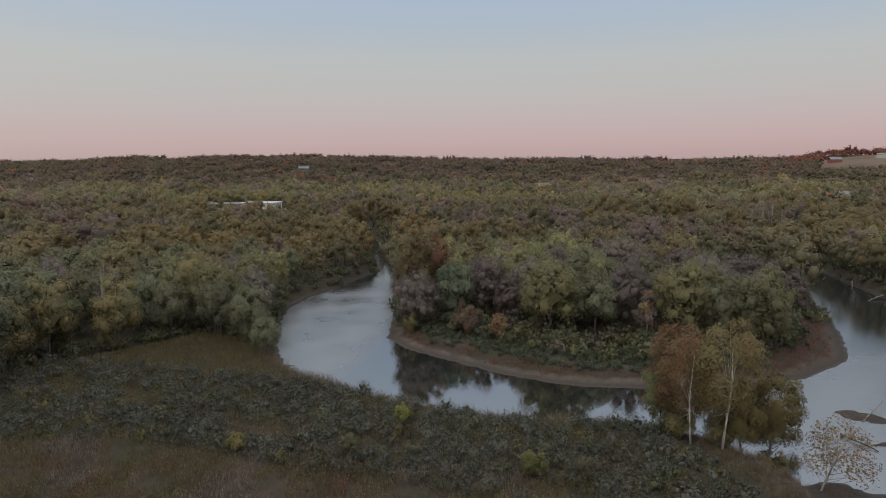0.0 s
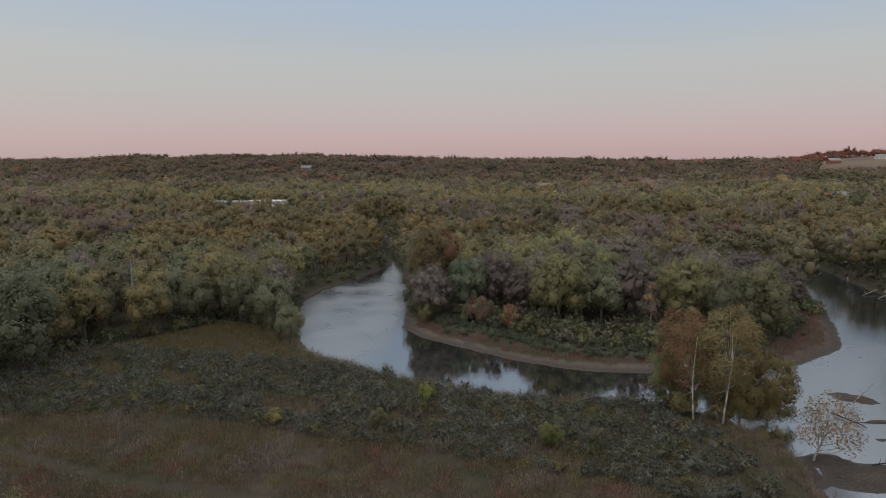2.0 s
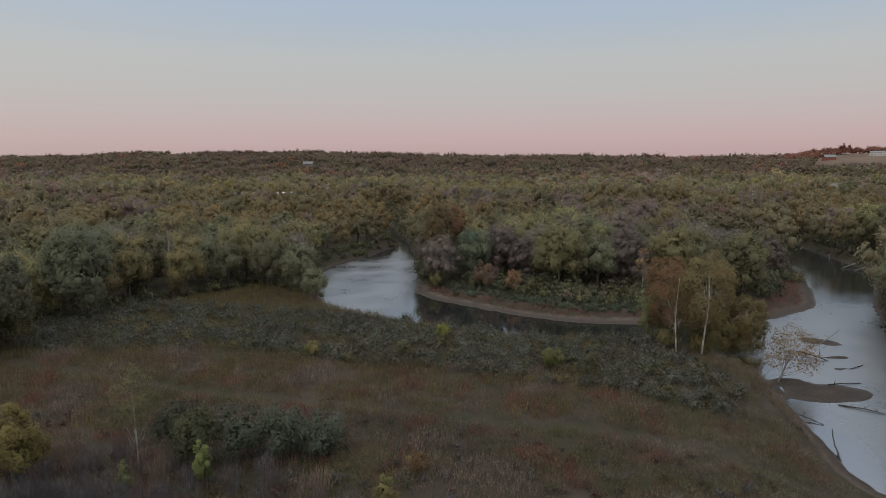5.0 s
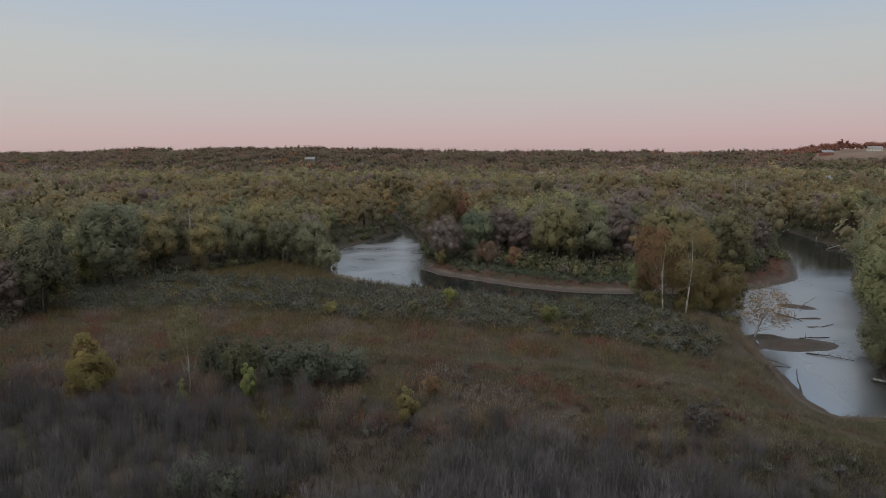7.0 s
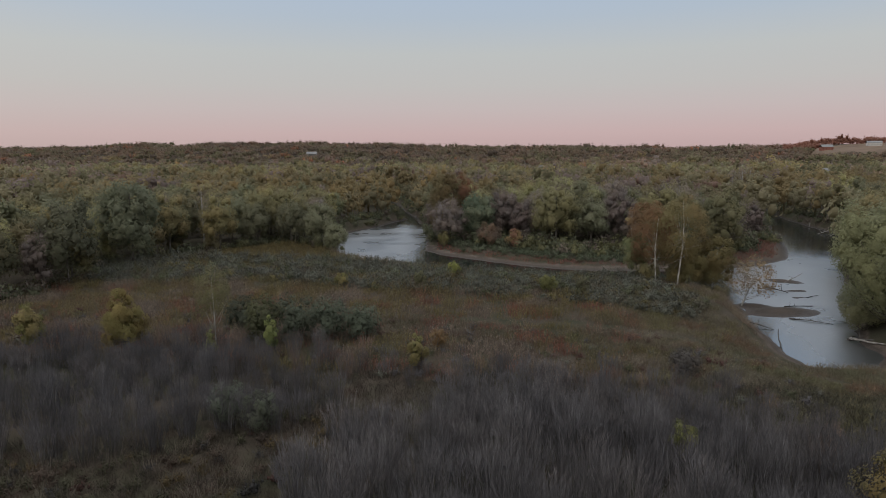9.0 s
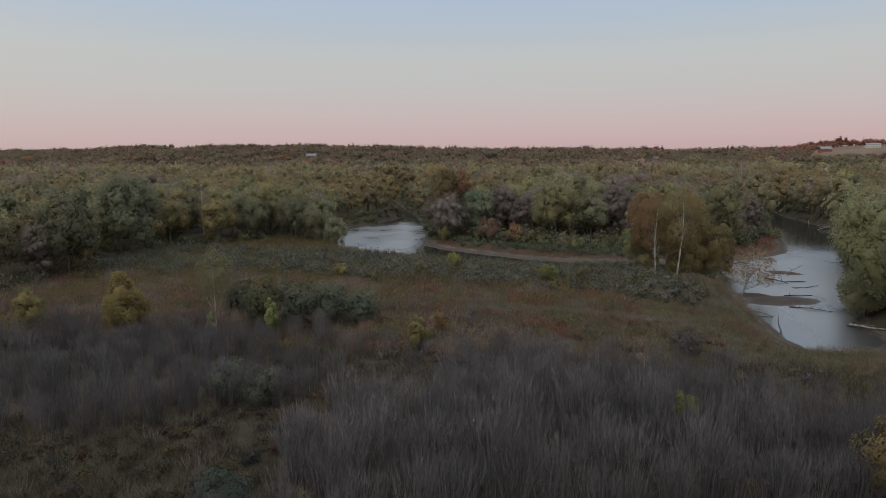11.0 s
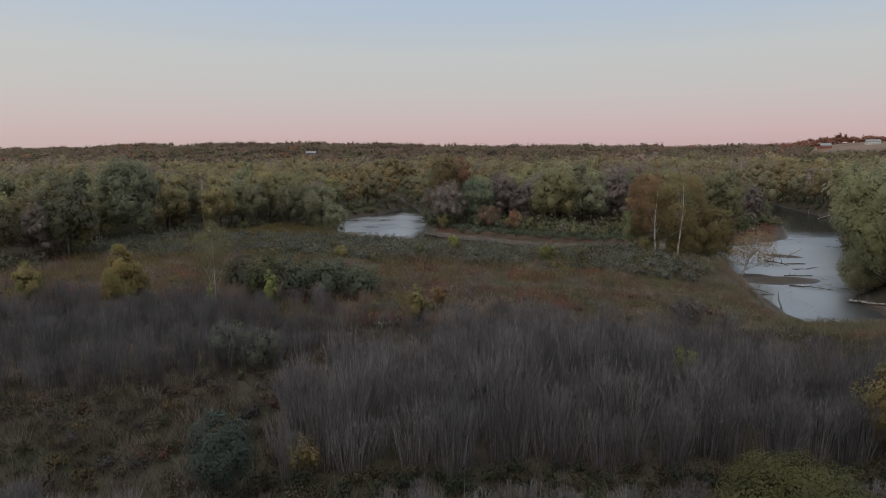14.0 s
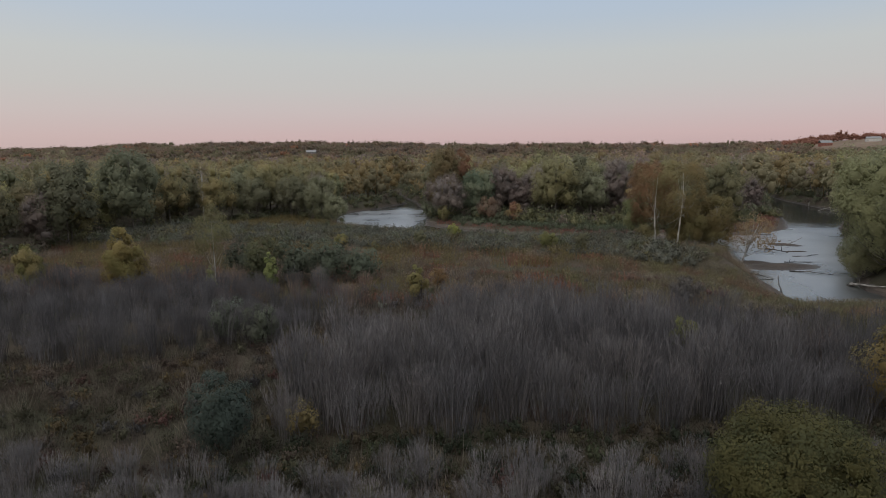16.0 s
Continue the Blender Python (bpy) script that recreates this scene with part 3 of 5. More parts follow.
def tree_kinds(grade):
    return {
        "olive": build_tree("broadleaf_tree", "broad olive-green riverside tree in early autumn leaf", 13.5, 4.7, [OLIVE, OLIVE, YGREEN], 11, bare=0.12, foot=0.03, **grade, puffs=22),
        "olive_b": build_tree("broadleaf_tree", "full dark olive tree with a lumpy crown", 12.5, 4.9, [OLIVE, DGREEN, OLIVE], 12, bare=0.05, foot=0.03, **grade, puffs=28),
        "grey_green": build_tree("cottonwood_tree", "grey-green tree with a dense rounded crown", 12.5, 4.5, [GGREEN, GGREEN, OLIVE], 13, bare=0.06, foot=0.03, **grade, puffs=24),
        "yellow": build_tree("broadleaf_tree", "yellowing green tree with a tall uneven crown", 14, 4.4, [YGREEN, YGREEN, OLIVE, GOLD], 14, bare=0.15, foot=0.03, **grade, puffs=19),
        "bare": build_tree("bare_tree", "nearly leafless brown tree with a fine twiggy crown", 11.5, 4.5, [MAUVE, MAUVE, GREY], 15, bare=0.85, hull=0.45, foot=0.03, **grade, puffs=32),
        "bare_b": build_tree("bare_tree", "leafless grey-brown tree with a rounded haze of twigs", 10, 4.3, [GREY, MAUVE], 16, bare=0.9, hull=0.45, foot=0.03, **grade, puffs=30),
        "rust": build_tree("maple_tree", "tree turned rust orange for autumn", 11.5, 4.2, [RUST, RUST, GOLD], 17, bare=0.2, foot=0.03, **grade, puffs=19),
        "pale": build_tree("poplar_tree", "pale silvery-green poplar with upswept branches", 11, 3.9, [PALE, PALE, GGREEN], 18, bare=0.15, foot=0.03, **grade, puffs=16),
        "dark": build_tree("broadleaf_tree", "dark green tree in the shade of the wood", 12.5, 4.6, [DGREEN, DGREEN, OLIVE], 19, bare=0.04, foot=0.03, **grade, puffs=30),
    }


kinds = tree_kinds({"size": 0.145, "n": 4800})
inner_kinds = tree_kinds({"size": 0.25, "n": 1300})


def wood(poly, gap, seed, choose, group, lo=0.8, hi=1.2, skip=()):
    x, y, rng = scatter(poly, gap, seed)
    for a, b in zip(x, y):
        if any(math.hypot(a - sx, b - sy) < sr for sx, sy, sr in skip):
            continue
        k, s = choose(a, b, rng)
        spots.append((k, a, b, s * rng.uniform(lo, hi), rng.uniform(0, 360), group))


spots = []


def west_kind(x, y, r):
    k = r.choice(["olive", "grey_green", "yellow", "bare", "dark", "olive_b", "pale"], p=[0.22, 0.24, 0.17, 0.09, 0.12, 0.10, 0.06])
    return k, 1.0


def isle_kind(x, y, r):
    if y < 134 and x > -10:
        k = r.choice(["grey_green", "olive", "bare_b", "olive_b", "pale", "bare"], p=[0.28, 0.24, 0.18, 0.14, 0.08, 0.08])
        return k, 1.13
    if x > 42:
        return r.choice(["bare_b", "bare", "grey_green", "olive_b"], p=[0.5, 0.25, 0.15, 0.1]), 0.8
    if y < 168:
        return r.choice(["bare", "bare_b", "olive", "grey_green", "yellow"], p=[0.46, 0.24, 0.12, 0.12, 0.06]), 1.15
    return r.choice(["bare", "olive", "yellow", "grey_green", "pale"], p=[0.28, 0.24, 0.24, 0.16, 0.08]), 0.95


def east_kind(x, y, r):
    return r.choice(["olive", "grey_green", "yellow", "pale", "olive_b"], p=[0.26, 0.24, 0.3, 0.1, 0.1]), 1.0


MARKED = [(-26, 146, 6), (-17, 141, 6), (23.7, 128, 4), (-5, 128, 3.5), (-83, 114, 4), (-71, 117, 4), (-55, 116, 5), (-58, 119, 3), (47, 51, 5), (57, 68, 5), (-78, 83, 5)]
wood(WEST, 8.3, 31, west_kind, "trees of the west wood", skip=MARKED)
wood(ISLE, 7.0, 32, isle_kind, "trees on the river point", skip=MARKED)
wood(EAST, 7.8, 33, east_kind, "trees on the east bank", skip=MARKED)
for k, a, b, s, turn, group in spots:
    m = put(None, a, b, s, turn, 0.1)
    edge = b < 150 if group == "trees on the river point" else to_line(np.array(WEST[:8] if a < 0 else EAST[:8], float), np.array([a]), np.array([b]))[0] < 14
    tagged(copy_thing((kinds if edge else inner_kinds)[k], m), group=group)

# trees that stand out
tall_tree = build_tree("cottonwood_tree", "tallest tree on the river point, green turning orange at the top", 21.5, 5.4, [YGREEN, OLIVE, (0.22, 0.17, 0.08)], 41, lobes=24, n=7500, size=0.19, bare=0.08, foot=0.03, puffs=46)
tall_tree.matrix_basis = put(None, -26, 146)
orange_top = build_tree("maple_tree", "tall orange-brown tree thinning at the top", 19, 3.8, [(0.26, 0.14, 0.075), RUST, (0.22, 0.16, 0.08)], 42, lobes=16, n=4500, size=0.16, bare=0.25, foot=0.3, puffs=22, heart=0.3, hull=0.4)
orange_top.matrix_basis = put(None, -20.5, 149)
blue_green = build_tree("willow_tree", "blue-green bushy tree at the tip of the point", 13.5, 6.0, [GGREEN, (0.09, 0.115, 0.08)], 43, lobes=24, n=6500, size=0.19, bare=0.08, foot=0.02, puffs=44)
blue_green.matrix_basis = put(None, -16, 142)
small_orange = build_tree("maple_tree", "small golden-orange tree at the wood's edge", 5.6, 2.6, [GOLD, RUST], 44, lobes=10, n=1600, size=0.2, bare=0.05, foot=0.1, r=0.1)
small_orange.matrix_basis = put(None, -5, 127.5)
birch = build_tree("birch_tree", "slim pale-stemmed birch with thin orange leaves", 11, 2.6, [RUST, MAUVE, GOLD], 45, lobes=11, n=1500, size=0.2, bare=0.45, foot=0.3, r=0.13, bark=M_white_bark)
birch.matrix_basis = put(None, 23.7, 126)
dead = build_tree("dead_tree", "bare pale dead tree standing among green ones", 16, 3.4, [GREY], 46, lobes=12, n=450, size=0.3, bare=1.0, foot=0.4, r=0.2, bark=M_pale_bark)
dead.matrix_basis = put(None, -83, 114.5)
for a, b, s, t in ((97, 290, 1.1, 40), (101, 292, 1.2, 100), (94, 295, 1.05, 200), (105, 291, 1.15, 300), (99, 297, 1.2, 10)):
    tagged(copy_thing(dead, put(None, a, b, s, t)), "bare pale dead tree in a clump by the river", group="dead trees by the river")
silver = build_tree("poplar_tree", "pale silvery poplar leaning at the river's edge", 12.0, 4.6, [PALE, PALE, (0.15, 0.15, 0.085)], 47, lobes=18, n=7000, size=0.15, bare=0.2, foot=0.02, stems=3, puffs=30, heart=0.35)
silver.matrix_basis = put(None, -53, 115.5)
tagged(copy_thing(silver, put(None, -46.5, 108, 0.66, 80)), "smaller silvery poplar overhanging the water")
tagged(copy_thing(silver, put(None, -70, 117, 0.95, 150)), "silvery poplar clump at the edge of the field")
tagged(copy_thing(silver, put(None, -61, 118.5, 0.98, 220)), "silvery poplar clump at the edge of the field")
left_tall = build_tree("broadleaf_tree", "tall dark tree at the corner of the west wood", 18.5, 6.2, [(0.165, 0.160, 0.100), (0.168, 0.172, 0.120), (0.125, 0.132, 0.085)], 48, lobes=24, n=7000, size=0.19, bare=0.1, foot=0.02, puffs=46)
left_tall.matrix_basis = put(None, -81, 82)
tagged(copy_thing(left_tall, put(None, -80, 62, 0.88, 120)), "tall grey-green tree at the corner of the west wood")
tagged(copy_thing(left_tall, put(None, -88, 96, 0.9, 220)), "tall grey-green tree at the edge of the west wood")

# sycamores on the near bank
SYC = [(0.235, 0.160, 0.080), (0.215, 0.168, 0.082), (0.190, 0.17, 0.084)]
syc = build_tree("sycamore_tree", "white-trunked sycamore with thin rusty leaves on the bank", 15.2, 5.0, SYC, 51, lobes=30, n=15000, size=0.12, bare=0.12, heart=0, hull=0, puffs=34, foot=0.05, back=2.8, r=0.14, bark=M_white_bark, lean=(0.7, -0.5))
syc.matrix_basis = put(None, 24.6, 76.2)
syc_b = build_tree("sycamore_tree", "rust-leaved sycamore with a pale curving trunk", 14.2, 4.4, [(0.255, 0.150, 0.080), (0.225, 0.155, 0.08)], 52, lobes=26, n=13000, size=0.12, bare=0.12, heart=0, hull=0, puffs=30, foot=0.05, back=2.8, r=0.125, bark=M_white_bark, lean=(-0.6, -0.5))
syc_b.matrix_basis = put(None, 21.2, 77.2)
syc_c = build_tree("sycamore_tree", "olive-gold sycamore over the water's edge", 12.0, 3.6, [(0.185, 0.165, 0.075), (0.20, 0.155, 0.07)], 53, lobes=24, n=12000, size=0.115, bare=0.08, heart=0.3, hull=0.4, puffs=28, foot=0.05, r=0.15, bark=M_pale_bark, lean=(1.2, 0))
syc_c.matrix_basis = put(None, 31.0, 80.0)
syc_d = build_tree("sycamore_tree", "low leaning sycamore with sparse orange leaves over the shallows", 7.8, 4.4, [(0.25, 0.155, 0.085), (0.22, 0.16, 0.09)], 54, lobes=20, n=4000, size=0.12, bare=0.35, core=0, foot=0.3, r=0.14, bark=M_pale_bark, lean=(3.5, 1.0), shape="spread")
syc_d.matrix_basis = put(None, 34.0, 72.0)
bank_green = build_tree("willow_tree", "small green willow beside the sycamores", 8.2, 2.7, [(0.16, 0.17, 0.08), OLIVE], 55, lobes=14, n=5000, size=0.12, bare=0.1, foot=0.03, r=0.1, puffs=20)
bank_green.matrix_basis = put(None, 18.6, 82.5)
tagged(copy_thing(syc_c, put(None, 27.5, 78.5, 0.85, 140)), "smaller olive-gold sycamore among the others")

# willows of the east bank
willow = build_tree("willow_tree", "large yellow-green willow leaning over the river", 15.0, 7.2, [(0.225, 0.21, 0.115), (0.195, 0.185, 0.10), (0.19, 0.19, 0.125)], 56, lobes=36, n=26000, size=0.115, bare=0.1, foot=0.0, r=0.35, puffs=60, lean=(-1.5, 0))
willow.matrix_basis = put(None, 46.6, 51.5, 1.08)
tagged(copy_thing(willow, put(None, 50.5, 59.5, 0.85, 140)), "green willow trailing its branches over the bank")
tagged(copy_thing(willow, put(None, 60, 74, 0.95, 70)), "large green willow on the east bank")
tagged(copy_thing(willow, put(None, 73, 102, 0.9, 190)), "large green willow on the east bank")

# saplings in the field
sapling = build_tree("sapling", "slim young tree with thin olive leaves and a pale stem", 9.8, 2.3, [(0.155, 0.155, 0.07), OLIVE], 61, lobes=15, n=4200, size=0.085, bare=0.25, puffs=22, hull=0, heart=0, foot=0.3, r=0.09, bark=M_pale_bark)
sapling.matrix_basis = put(None, -36.8, 31)
yellow_sap = build_tree("sapling", "young tree with dense golden-yellow autumn leaves", 8.6, 3.0, [(0.205, 0.145, 0.062), (0.185, 0.130, 0.058), (0.185, 0.160, 0.068)], 62, lobes=18, n=8000, size=0.095, bare=0.1, foot=0.02, r=0.1, puffs=30, hull=0.4, heart=0.35, shape="cone")
yellow_sap.matrix_basis = put(None, -45.4, 26.5)
green_sap = build_tree("sapling", "small pointed young tree, green turning gold", 6.6, 1.9, [(0.13, 0.14, 0.05), GOLD], 63, lobes=13, n=4200, size=0.09, bare=0.06, foot=0.05, r=0.07, puffs=18, hull=0.4, heart=0.3, shape="cone")
green_sap.matrix_basis = put(None, -57, 26)
for kk in (*kinds.values(), *inner_kinds.values()):
    for o in (*kk.children_recursive, kk):
        bpy.data.objects.remove(o)


# ---- woods beyond counting ----
def far_template(seed, h, cr, n, size, clumps, stem_too=True):
    rng = np.random.default_rng(seed)
    v, f, c = clumped(h, h * 0.1, cr, clumps, n, size, [(1, 1, 1), (0.95, 0.95, 0.95)], rng, 0.0, 0.52, 0.0, spread=0.04)
    if not stem_too:
        return v, f, c
    t = tube([(0, 0, -0.5), (0, 0, h * 0.5), (0.2, 0, h * 0.8)], [0.25, 0.16, 0.05], 3)
    return join([(v, f, c), (*t, np.array((0.8, 0.8, 0.8)))])


def palette(x, y, rng):
    """Leaf colours: green and gold in the valley, brown and rust on the hills, lightened for haze."""
    valley = np.array([MAUVE, GREY, DGREEN, GGREEN, OLIVE, (0.215, 0.2, 0.105), YGREEN, GOLD])
    pv = np.array([0.22, 0.10, 0.10, 0.15, 0.18, 0.11, 0.11, 0.03])
    hill = np.array([DGREEN, (0.150, 0.145, 0.100), (0.175, 0.150, 0.110), (0.155, 0.138, 0.115), (0.195, 0.150, 0.110), RUST, MAUVE, (0.17, 0.16, 0.10)])
    ph = np.array([0.20, 0.18, 0.17, 0.14, 0.10, 0.03, 0.12, 0.06])
    on_hill = rng.random(len(x)) < ease(450, 1100, y + 90 * waves(x, y, 200, 21))
    # neighbours tend to share a colour
    patch = (0.5 + 0.42 * waves(0.45 * x, y, 75, 22) + 0.2 * waves(0.7 * x, y, 26, 24)) * 0.68 + rng.random(len(x)) * 0.32
    T = np.where(on_hill[:, None], hill[np.searchsorted(np.cumsum(ph) / ph.sum(), np.clip(patch, 0, 0.999))], valley[np.searchsorted(np.cumsum(pv) / pv.sum(), np.clip(patch, 0, 0.999))])
    # rusty woods of the right-hand ridge, with the last sunlight tinted into them
    T = np.where(((x > 0.36 * y) & (y > 1170))[:, None], np.array((0.23, 0.135, 0.095)), T)
    # the last factors brighten every far crown in place of aerial haze
    return T * np.where(on_hill[:, None], rng.uniform(0.84, 1.16, (len(x), 1)), rng.uniform(0.80, 1.20, (len(x), 1))) * np.where(on_hill[:, None], (1.46, 1.34, 1.22), (1.46, 1.33, 1.20))


def in_view(x, y):
    return (x > -0.99 * (y + 60)) & (x < 0.54 * (y + 75))


def clearing(x, y):
    """Open ground among the woods: the depot's yard and the upland pasture."""
    yard = (x > -0.58 * y) & (x < -0.37 * y) & (y > 350) & (y < 505)
    pasture = (x > 0.40 * y) & (y > 1020) & (y < 1255)
    return yard | pasture


def far_woods(name, label, y0, y1, gap, seed, templates, reach):
    x, y, rng = scatter([(-reach, y0), (reach * 0.62, y0), (reach * 0.62, y1), (-reach, y1)], gap, seed, 0.48)
    z = land(x, y)
    ok = in_view(x, y) & (z > 1.7) & ~clearing(x, y)
    for poly in (WEST, ISLE, EAST):
        ok &= ~inside(np.array(poly, float), x, y)
    ok &= ~((y < 180) & (x > -88) & (x < 70))
    ok &= ~((y < 100) & (x > -105))
    x, y, z = x[ok], y[ok], z[ok]
    T = palette(x, y, rng)
    S = rng.uniform(0.68, 1.22, len(x)) * (1 + 0.18 * waves(0.6 * x, y, 60, 23))
    tagged(piece(name, tile(templates, x, y, z, S, T, rng, S * rng.uniform(0.75, 1.12, len(x))), M_far_leaf, smooth=True), label, "woods", kind="stuff")


far_woods("valley_woods", "mixed green and yellowing woods on the valley floor", 60, 420, 8.3, 71, [far_template(80 + i, 13.0, 5.2, 170, 0.48, 8) for i in range(10)], 480)
far_woods("middle_woods", "autumn woods of olive, gold and brown crowns", 420, 760, 9.8, 72, [far_template(90 + i, 12.5, 5.9, 80, 0.8, 5, False) for i in range(10)], 850)
far_woods("hill_woods", "brown and rust autumn woods on the far hills", 760, 1430, 16.0, 73, [far_template(100 + i, 10.5, 8.6, 40, 1.05, 5, False) for i in range(10)], 1900)


# ---- low growth ----
def mound_template(seed, n, size, clumps=6):
    """A leafy shrub one metre in radius."""
    rng = np.random.default_rng(seed)
    return clumped(1.1, -0.25, 1.0, clumps, n, size, [(1, 1, 1), (0.9, 0.9, 0.9)], rng, 0.3, 0.3, 0.3)


def stalk_template(seed, stalks, tops, lean=0.2, width=0.06, size=0.15):
    """Upright weeds one metre high: stalks with leaves and seed heads."""
    rng = np.random.default_rng(seed)
    P = np.concatenate([rng.normal(0, 0.28, (stalks, 2)), np.full((stalks, 1), -0.05)], 1)
    D = unit(np.concatenate([P[:, :2] * 0.5 + rng.normal(0, lean, (stalks, 2)), np.ones((stalks, 1))], 1))
    v, f = twigs(P, D, 1.0, width, rng)
    out = [(v, f, np.repeat(rng.uniform(0.75, 1.15, (stalks, 1)) * np.ones(3), 3, 0))]
    if tops:
        k = rng.integers(stalks, size=tops)
        Q = P[k] + D[k] * rng.uniform(0.45, 1.0, (tops, 1))
        v, f = leaves(Q, unit(rng.normal(size=(tops, 3)) + [0, 0, 0.6]), size, rng)
        out.append(rounded(v, f, rng.uniform(0.82, 1.12, (tops, 1)) * np.ones(3), unit(rng.normal(0, 0.45, (tops, 3)) + np.concatenate([P[k][:, :2] * 1.2, np.ones((tops, 1)) * 0.8], 1))))
    return join(out)


def thicket_template(seed, stems, twigs_each, h=4.1, reach=0.75):
    """A leafless many-stemmed shrub: rods that rise from one root, bend outwards and fan out into fine upright twigs."""
    rng = np.random.default_rng(seed)
    a = rng.uniform(0, 6.28, stems)
    away = np.sqrt(rng.random(stems))
    out = np.stack([np.cos(a), np.sin(a), np.zeros(stems)], 1)
    P = out * (away * 0.72)[:, None] + [0, 0, -0.1]
    L = h * rng.uniform(0.78, 1.06, stems) * (1.05 - 0.26 * away ** 2)
    tip = P + out * (away * reach)[:, None] + np.stack([*rng.normal(0, 0.12, (2, stems)), L], 1)
    mid = P + (tip - P) * [0.36, 0.36, 0.52] + rng.normal(0, 0.05, (stems, 3))
    side = unit(np.cross(tip - P, rng.normal(size=(stems, 3)))) * 0.0135
    v = np.stack([P - side, P + side, mid - side * 0.8, mid + side * 0.8, tip], 1).reshape(-1, 3)
    f = (np.array([(0, 1, 3), (0, 3, 2), (2, 3, 4)])[None] + 5 * np.arange(stems)[:, None, None]).reshape(-1, 3)
    tone = np.where(rng.random((stems, 1)) < 0.12, 1.7, rng.uniform(0.65, 1.2, (stems, 1)))
    pieces = [(v, f, np.repeat(tone * np.ones(3), 5, 0))]
    k = np.repeat(np.arange(stems), twigs_each)
    t = rng.uniform(0.25, 1.0, len(k))[:, None]
    Q = mid[k] + (tip[k] - mid[k]) * t
    v, f = twigs(Q, unit(unit(tip[k] - mid[k]) + rng.normal(0, 0.34, (len(k), 3)) + [0, 0, 0.2]), 0.5, 0.021, rng)
    pieces.append((v, f, np.repeat(rng.uniform(0.8, 1.5, (len(k), 1)) * np.ones(3), 3, 0)))
    return join(pieces)


TAN, BROWN, RED, OCHRE, FIELD_GREEN, BLUE_GREY = (0.230, 0.178, 0.146), (0.170, 0.125, 0.092), (0.24, 0.098, 0.078), (0.195, 0.150, 0.070), (0.130, 0.132, 0.078), (0.116, 0.116, 0.092)
THICKET = (0.100, 0.094, 0.095)
PATHS = [np.array([(-75, 59), (-58, 55), (-41, 51), (-21, 49), (3, 46), (18, 42), (26, 36), (30, 28)], float)]
RUTS = [np.array([(-3.4, 47.5), (-4.4, 55), (-6.4, 63)], float), np.array([(-5.2, 48), (-6.4, 56), (-8.6, 64)], float)]
BANK_WALK = np.array([(20, 80), (24, 70), (27, 60), (28.5, 50), (29, 42), (30, 34)], float)
MAIN_THICKET = [(-13, -8.5), (-8, -7.5), (0, -7), (8, -6), (18, -2.5), (25, 2), (24, 9), (12, 12), (9, 17), (0, 18.5), (-8, 13), (-14, 7), (-16, 1)]
LEFT_THICKET = [(-62, -2), (-38, 0.5), (-29, 2), (-24, 6.5), (-17.5, 10), (-17, 16), (-30, 24.5), (-47, 27.5), (-60, 23), (-78, 21), (-78, 0)]
FRONT_THICKET = [(-38, -19), (-35, -12), (-24, -11.5), (-16, -13.5), (-6, -11), (6, -9.5), (16, -7), (22, -5), (24, -16), (0, -19)]


def pick_tint(cols, p, n, rng):
    return np.array(cols)[rng.choice(len(cols), size=n, p=p)] * rng.uniform(0.75, 1.25, (n, 1))


def field_tint(x, y, rng):
    """Colours of the field's weeds: drifts of ochre, tan, red and green that fade into each other."""
    n = len(x)
    a, b, c, d = waves(x, y, 16, 31), waves(x, y, 9, 32), waves(x, y, 5, 33), waves(x, y, 24, 45)
    noise_c = c + rng.normal(0, 0.25, n)

    def over(T, col, w):
        return T + (np.array(col) - T) * np.clip(w, 0, 1)[:, None]

    T = np.tile(np.array(BROWN), (n, 1))
    T = over(T, OCHRE, ease(-0.5, 0.6, d + 0.4 * noise_c))
    T = over(T, FIELD_GREEN, ease(0.1, 1.0, -a + 0.5 * noise_c) * 0.6)
    T = over(T, OCHRE, ease(44, 50, y) * (1 - ease(62, 68, y)) * 0.6)
    T = over(T, RED, ease(0.3, 0.75, b + 0.4 * noise_c) * (1 - ease(58, 66, y)) * 0.85)
    T = over(T, TAN, ease(0.1, 0.6, a - 0.35 * noise_c) * (1 - ease(66, 78, y)) * 0.9)
    T = over(T, (0.17, 0.13, 0.06), ease(-42, -50, x) * ease(84, 92, y))
    T = over(T, (0.150, 0.152, 0.092), ease(8, 18, x) * (1 - ease(66, 74, y)) * 0.45)
    near_water = to_line(OUTER, x, y) + 1.2 * noise_c
    T = over(T, (0.225, 0.175, 0.135), (1 - ease(2.6, 5.5, near_water)) * (1 - ease(112, 122, y)))
    return T * rng.uniform(0.70, 0.94, (n, 1))


def field_spots(poly, gap, seed):
    x, y, rng = scatter(poly, gap, seed, 0.5)
    z = land(x, y)
    ok = (z > 0.9) & (np.abs(x) < 130)
    for line in PATHS + RUTS:
        ok &= to_line(line, x, y) > (1.1 if line is PATHS[0] else 0.5)
    ok &= to_line(BANK_WALK, x, y) > 0.9
    return x[ok], y[ok], z[ok], rng


FIELD = [(-90, 84), (-79, 45), (-80, -16), (60, -16), (66, 40), (46, 46), (39, 40), (33, 40), (36, 66), (30, 80), (20, 88), (-10, 91), (-37, 103), (-49, 113), (-63, 118), (-80, 98)]

